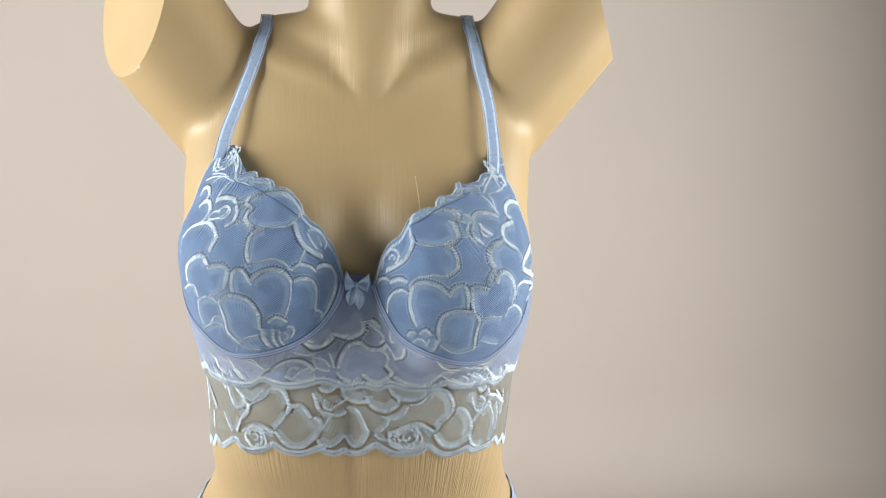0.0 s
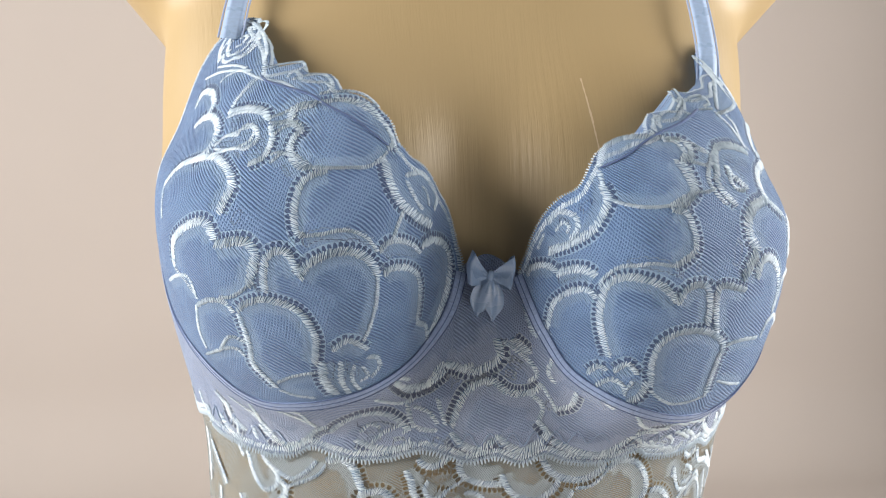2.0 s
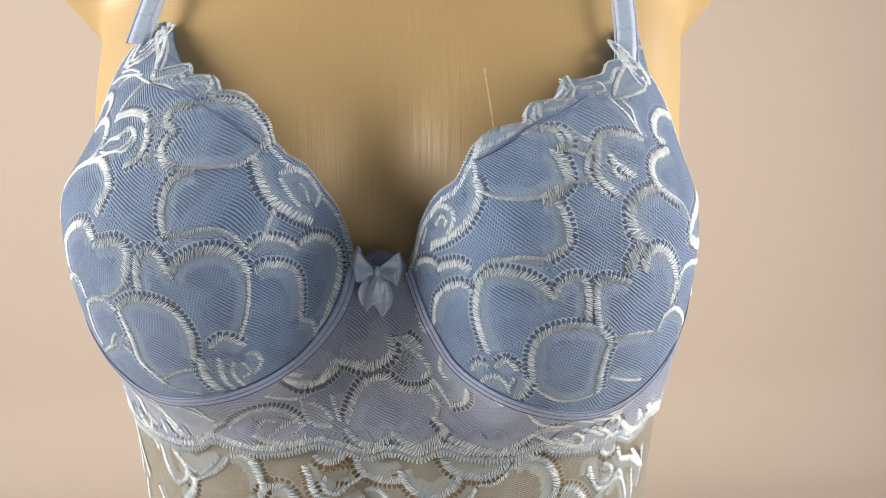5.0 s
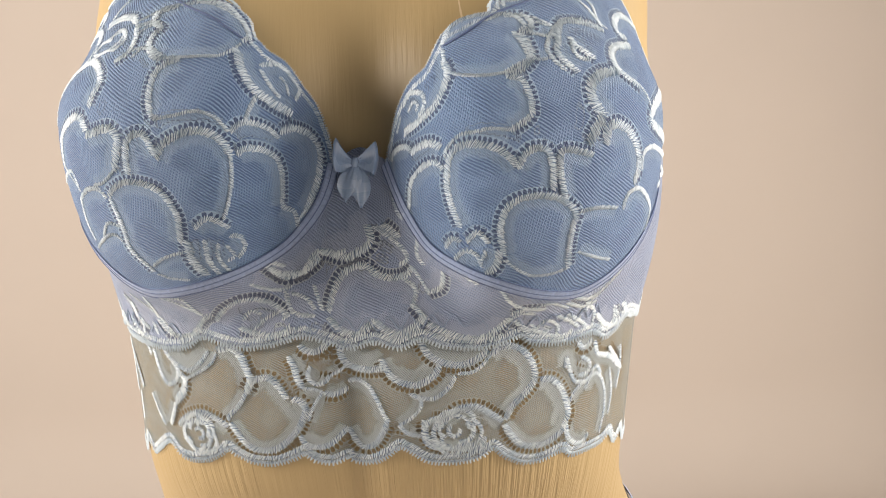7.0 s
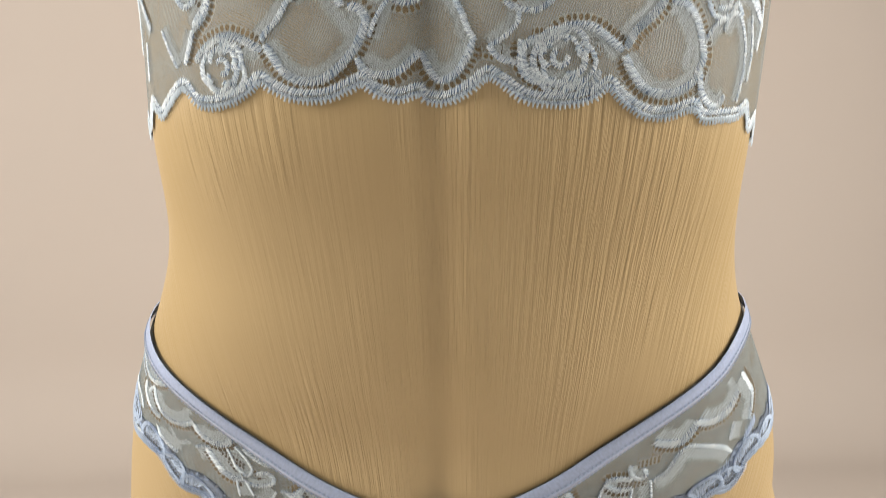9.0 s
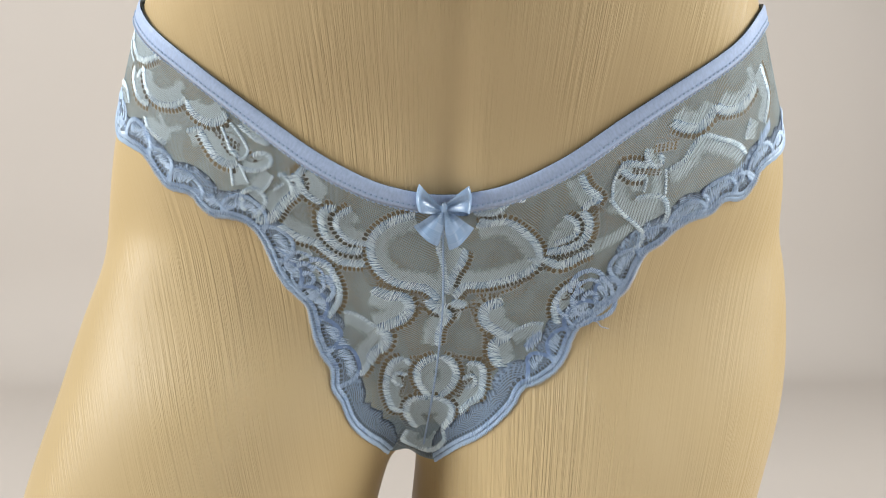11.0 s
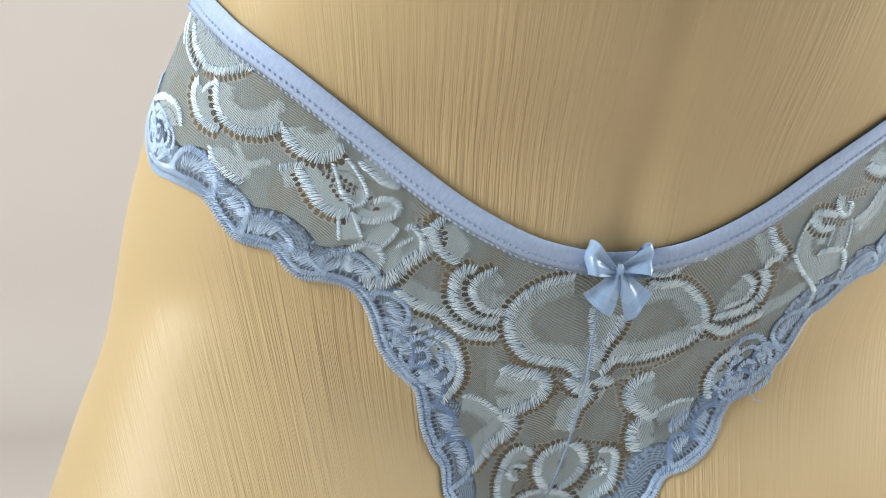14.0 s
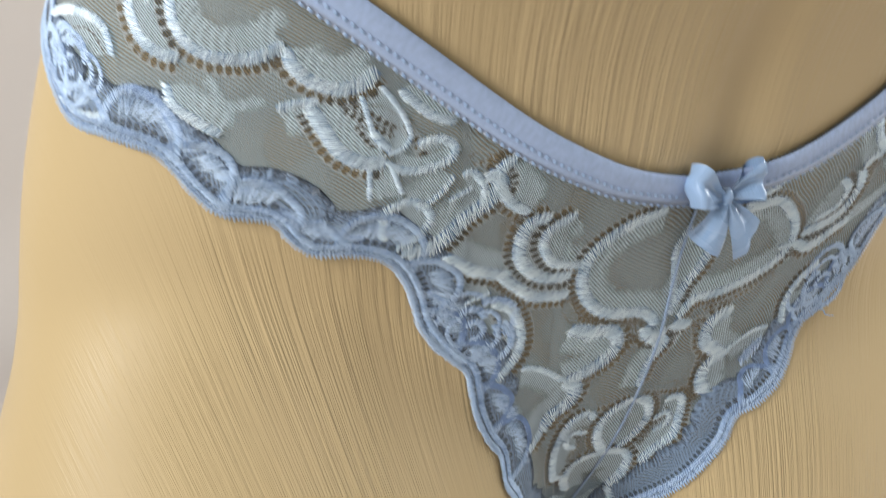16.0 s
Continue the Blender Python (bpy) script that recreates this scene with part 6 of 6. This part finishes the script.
TOP_BAND = [(-175, 640), (-90, 640), (-60, 652)] + [(a, z - 1) for a, z in WIRE_A if a > -44] + [(0, 668)] + [(a, z - 1) for a, z in WIRE_B if a < 44] + [(60, 652), (90, 640), (175, 640)]
low_band, low_sheer = curve_of(around(HEM_BAND, 5)), curve_of(around(HEM_SHEER, 5))
band = panel("band", BRA_AXIS, low_band, curve_of(TOP_BAND), -62, 62, 1.7, LILAC, bra, "opaque lilac-blue lace band with zigzag stitching", 0.25, 90, traced(BAND, "eyelets"), 0.1, traced(BAND, "cord"), 1.9, 6.0, traced(BAND, "fill"))
stitched(BAND, BRA_AXIS, 1.8, BRIGHT, band)
picot("band_hem", on_body(BRA_AXIS, [q for q in around(HEM_BAND, 5) if abs(q[0]) < 62], 0.0006), 2.1, 1.7, PALE_FLOSS, band, -1, 1.6, 0.34)
satin("hem_cord", on_body(BRA_AXIS, [(a, z + 2.6) for a, z in around(HEM_BAND, 5) if abs(a) < 62], 0.0005), 2.4, 1.9, BRIGHT, band, "", 0.85, 0.26, False)
for first, last, z, n in ((-8.5, 13, 589, 9), (15, 27, 587, 6), (-27, -22, 588, 2), (-33, -28, 590, 3)):
    zig = [(first + (last - first) * k / (2 * n), z + (3.6 if k % 2 else -2.6)) for k in range(2 * n + 1)]
    sweep("zigzag_stitch", on_body(BRA_AXIS, zig, 0.0006, 4), 0.7, 0.3, 1.9, BLUE_CORD, band, "", 0.3, 0, 0, False)
sheer = panel("sheer_band", BRA_AXIS, low_sheer, lambda a: low_band(a) + 9, -62, 62, 0.8, BAND_NET, bra, "transparent pale blue net band with scalloped lace hem", 0.25, 70, traced(SHEER, "eyelets"), 0, traced(SHEER, "cord"), 1.9, 3.6, traced(SHEER, "fill"))
stitched(SHEER, BRA_AXIS, 0.9, BRIGHT, sheer, 0.7, 0.45)
picot("sheer_hem", on_body(BRA_AXIS, [q for q in around(HEM_SHEER, 5) if abs(q[0]) < 62], 0.0006), 2.0, 0.8, PALE_FLOSS, sheer, -1, 1.6, 0.34)
satin("hem_cord", on_body(BRA_AXIS, [(a, z + 2.4) for a, z in around(HEM_SHEER, 5) if abs(a) < 62], 0.0005), 2.4, 0.9, BRIGHT, sheer, "", 0.85, 0.26, False)
panel("back_band", BRA_AXIS, low_sheer, curve_of(TOP_BAND), 61.5, 170, 1.2, LILAC, bra, "", 1.2, 12)
panel("back_band", BRA_AXIS, low_sheer, curve_of(TOP_BAND), -170, -61.5, 1.2, LILAC, bra, "", 1.2, 12)


def strap(points, label):
    """A satin strap pulled taut over the shoulder."""
    p = rounded(points, 14)
    for k, q in enumerate(p):
        if k > 45:  # down onto the shoulder
            skin, normal, _, _ = SKIN.find_nearest(Vector(q))
            p[k] = np.array(skin) * min(1, (k - 45) / 8) + q * max(0, 1 - (k - 45) / 8)
    t = np.gradient(p, axis=0)
    m = np.stack([0 * t[:, 0], -t[:, 2], t[:, 1]], 1)
    m /= np.linalg.norm(m, axis=1)[:, None]
    p = p + m * 0.0022
    run = evened(p, np.array(m), 0.0015)
    ob = sweep("strap", run, 11.5, 0.7, 0.6, SATIN_TAPE, bra, label, 0, 0, 0, False)
    for s in (-5.4, 5.4):
        q, n, t, at = run
        sweep("strap_edge", (q + np.cross(n, t) * s / 1000, n, t, at), 1.1, 0.5, 0.7, ELASTIC, ob, "", 0.2, 0, 0, False)
    return ob


strap([(-0.1135, 0.757, 0.757), (-0.1100, 0.778, 0.778), (-0.1011, 0.800, 0.806), (-0.0872, 0.8205, 0.846), (-0.0825, 0.838, 0.870), (-0.082, 0.866, 0.885), (-0.084, 0.900, 0.872), (-0.088, 0.935, 0.82)], "narrow pale blue satin shoulder strap")
strap([(0.1160, 0.756, 0.742), (0.1175, 0.763, 0.755), (0.1180, 0.777, 0.775), (0.1165, 0.799, 0.806), (0.1100, 0.8165, 0.8415), (0.107, 0.836, 0.870), (0.106, 0.866, 0.885), (0.108, 0.900, 0.872), (0.110, 0.935, 0.82)], "narrow pale blue satin shoulder strap")
satin_bow(bra, spot(BRA_AXIS, (-0.2, 660), 6) + Vector((0, -0.004, 0)), 26, "small pale blue satin bow", -6, 0.22, 1.35)

# ---- the briefs ----
briefs = thing("lace_briefs", (-0.012, 0.80, 0.19), "pale blue transparent lace briefs worn on a tan mannequin", "briefs")
WAIST = [(-175, 450), (-100, 446), (-70, 438), (-59, 432), (-48, 423), (-43.2, 415), (-40, 407.5), (-36, 398), (-33, 390), (-27.3, 373.5), (-22, 359), (-17.6, 349), (-12.5, 340.5), (-8.6, 336), (-3.2, 332.5), (0, 331.8), (4, 332.7), (10.3, 338), (17.5, 350.5), (23.7, 367), (29.8, 383.5), (36.3, 400), (42, 416), (48, 423), (59, 427), (70, 430), (100, 436), (175, 440)]
LEG_EDGE_A = [(-64, 392), (-60, 380), (-57.4, 369), (-55.2, 359), (-51.8, 355), (-48.4, 351), (-47, 346), (-45.8, 339), (-44.3, 333), (-41.4, 331), (-40.2, 329), (-39.5, 324), (-38, 319), (-34.7, 318), (-32.3, 315), (-31.1, 310), (-30.4, 302), (-30, 293), (-29, 286), (-27.2, 279), (-25.4, 273), (-24.9, 264), (-24.5, 256), (-23.3, 247), (-21.8, 240), (-21.3, 230), (-20, 223), (-18.8, 212), (-17, 202), (-15.4, 194), (-14.5, 185)]
LEG_EDGE_B = [(0, 182), (2.1, 187), (5.5, 195), (9.4, 203), (12.3, 211), (15.2, 221), (17, 230), (19.6, 234), (22.5, 241), (24.2, 249), (25.1, 257), (26.2, 264), (29, 271), (31.6, 279), (32.6, 285), (33, 296), (33.6, 302), (35.1, 306), (36.3, 312), (38.3, 318), (41, 321), (42.5, 328), (45.6, 329), (47.3, 337), (48.2, 345), (54.2, 355), (58, 368), (62, 380)]
LEG_EDGE_A, LEG_EDGE_B = ([(a, z + 1.8 * min(1, max(0, (345 - z) / 30))) for a, z in edge] for edge in (LEG_EDGE_A, LEG_EDGE_B))
BACK_EDGE = [(-175, 412), (-100, 408), (-72, 398)], [(72, 398), (100, 408), (175, 412)]
leg_low = curve_of(BACK_EDGE[0] + LEG_EDGE_A + [(-6, 182)] + LEG_EDGE_B + BACK_EDGE[1])
waist = curve_of(WAIST)


front = panel("front_panel", PANTY_AXIS, leg_low, waist, -72, 72, 0.9, NET, briefs, "transparent blue-grey net panel with lace flowers", 0.22, 150,
              traced(PANTY, "eyelets"), 0, traced(PANTY, "cord"), 2.0, 7.0, traced(PANTY, "fill"))
stitched(PANTY, PANTY_AXIS, 1.0, BRIGHT, front, 0.58, 0.45, 1.1)
sweep("centre_seam", on_body(PANTY_AXIS, [(0, 322), (0.5, 280), (-0.3, 245), (-1.5, 220), (-3.3, 191)], 0.001), 1.1, 0.4, 1.2, BLUE_CORD, front, "", 0.5)
panel("back_strip", PANTY_AXIS, leg_low, waist, -175, -71.5, 0.9, NET, briefs, "", 1.2, 8)
panel("back_strip", PANTY_AXIS, leg_low, waist, 71.5, 175, 0.9, NET, briefs, "", 1.2, 8)
run = on_body(PANTY_AXIS, [q for q in WAIST if abs(q[0]) < 150], 0.0012)
tape = sweep("waistband", run, 11.5, 0.6, 2.4, ELASTIC, briefs, "pale lilac-blue elastic waistband with two stitch lines", 0, 0, -0.45, False, True)
for s in (-9.0, -6.0):
    p, m, t, at = run
    dashes("stitch_line", (p + np.cross(m, t) * s / 1000, m, t, at), 1.5, 0.9, 0.8, 3.1, BLUE_CORD, tape)
for edge, inward in ((LEG_EDGE_A, 1), (LEG_EDGE_B, 1)):
    run = on_body(PANTY_AXIS, edge, 0.0005)
    border = sweep("leg_border", run, 17.0, 0.0, 0.99, BLUE_LACE, briefs, "denser blue lace border round the leg opening", 0.0, 0, 0.46 * inward, True, True, 0.14)
    picot("leg_picot", run, 1.5, 1.0, BLUE_FLOSS, border, -1, 1.1, 0.34)
    p, m, t, at = run
    satin("border_cord", (p + np.cross(m, t) * 2.2 / 1000, m, t, at), 2.2, 1.2, BLUE, border, "", 0.5, 0.35, False)
    knot = list(range(0, len(p), 6))
    for first in range(2, len(knot) - 8, 6):  # one embroidered petal after another, closely stitched inside
        some = knot[first:first + 8]
        if p[some[4]][2] < 0.238:  # the lining alone there
            continue
        tall = 9.5 + 2.5 * math.sin(first * 1.3)
        for high, wide, raised, rough in ((1.0, 2.4, 0.35, 0.4), (0.62, 5.5, 0.2, 0.8)):
            n = len(some) - 1
            arc = [p[k] + np.cross(m[k], t[k]) * (2.5 + tall * high * math.sin(math.pi * j / n) ** 0.7) / 1000 for j, k in enumerate(some)]
            if high < 1:
                arc, some_m = arc[2:-2], [m[k] for k in some][2:-2]
            else:
                some_m = [m[k] for k in some]
            satin("border_petal", evened(rounded(arc, 6), rounded(some_m, 6), 0.0008), wide, 1.1, BLUE, border, "", 0.52, raised, True, rough, 0.5, high == 1.0)


def gusset():
    """The lining of the crotch, showing solid through the lace."""
    top = curve_of([(-22, 238), (-19, 226), (-15, 212), (-10, 208), (-4, 206), (2, 207), (8, 213), (14, 226), (20, 240)])
    return panel("gusset", PANTY_AXIS, leg_low, lambda a: max(top(a), leg_low(a) + 0.5), -22, 20, 0.6, LINING, briefs, "solid blue lining of the crotch", 0.2, 20)


gusset()
satin_bow(briefs, spot(PANTY_AXIS, (-0.3, 327), 4) + Vector((0, -0.003, 0)), 26, "small pale blue satin bow", 0, 0.58, 1.05)
sweep("loose_thread", on_body(PANTY_AXIS, [(27.6, 268), (29.0, 266.5), (29.4, 264.5), (30.6, 263.2)], 0.0006), 0.55, 0.4, 1.2, BLUE_CORD, briefs)
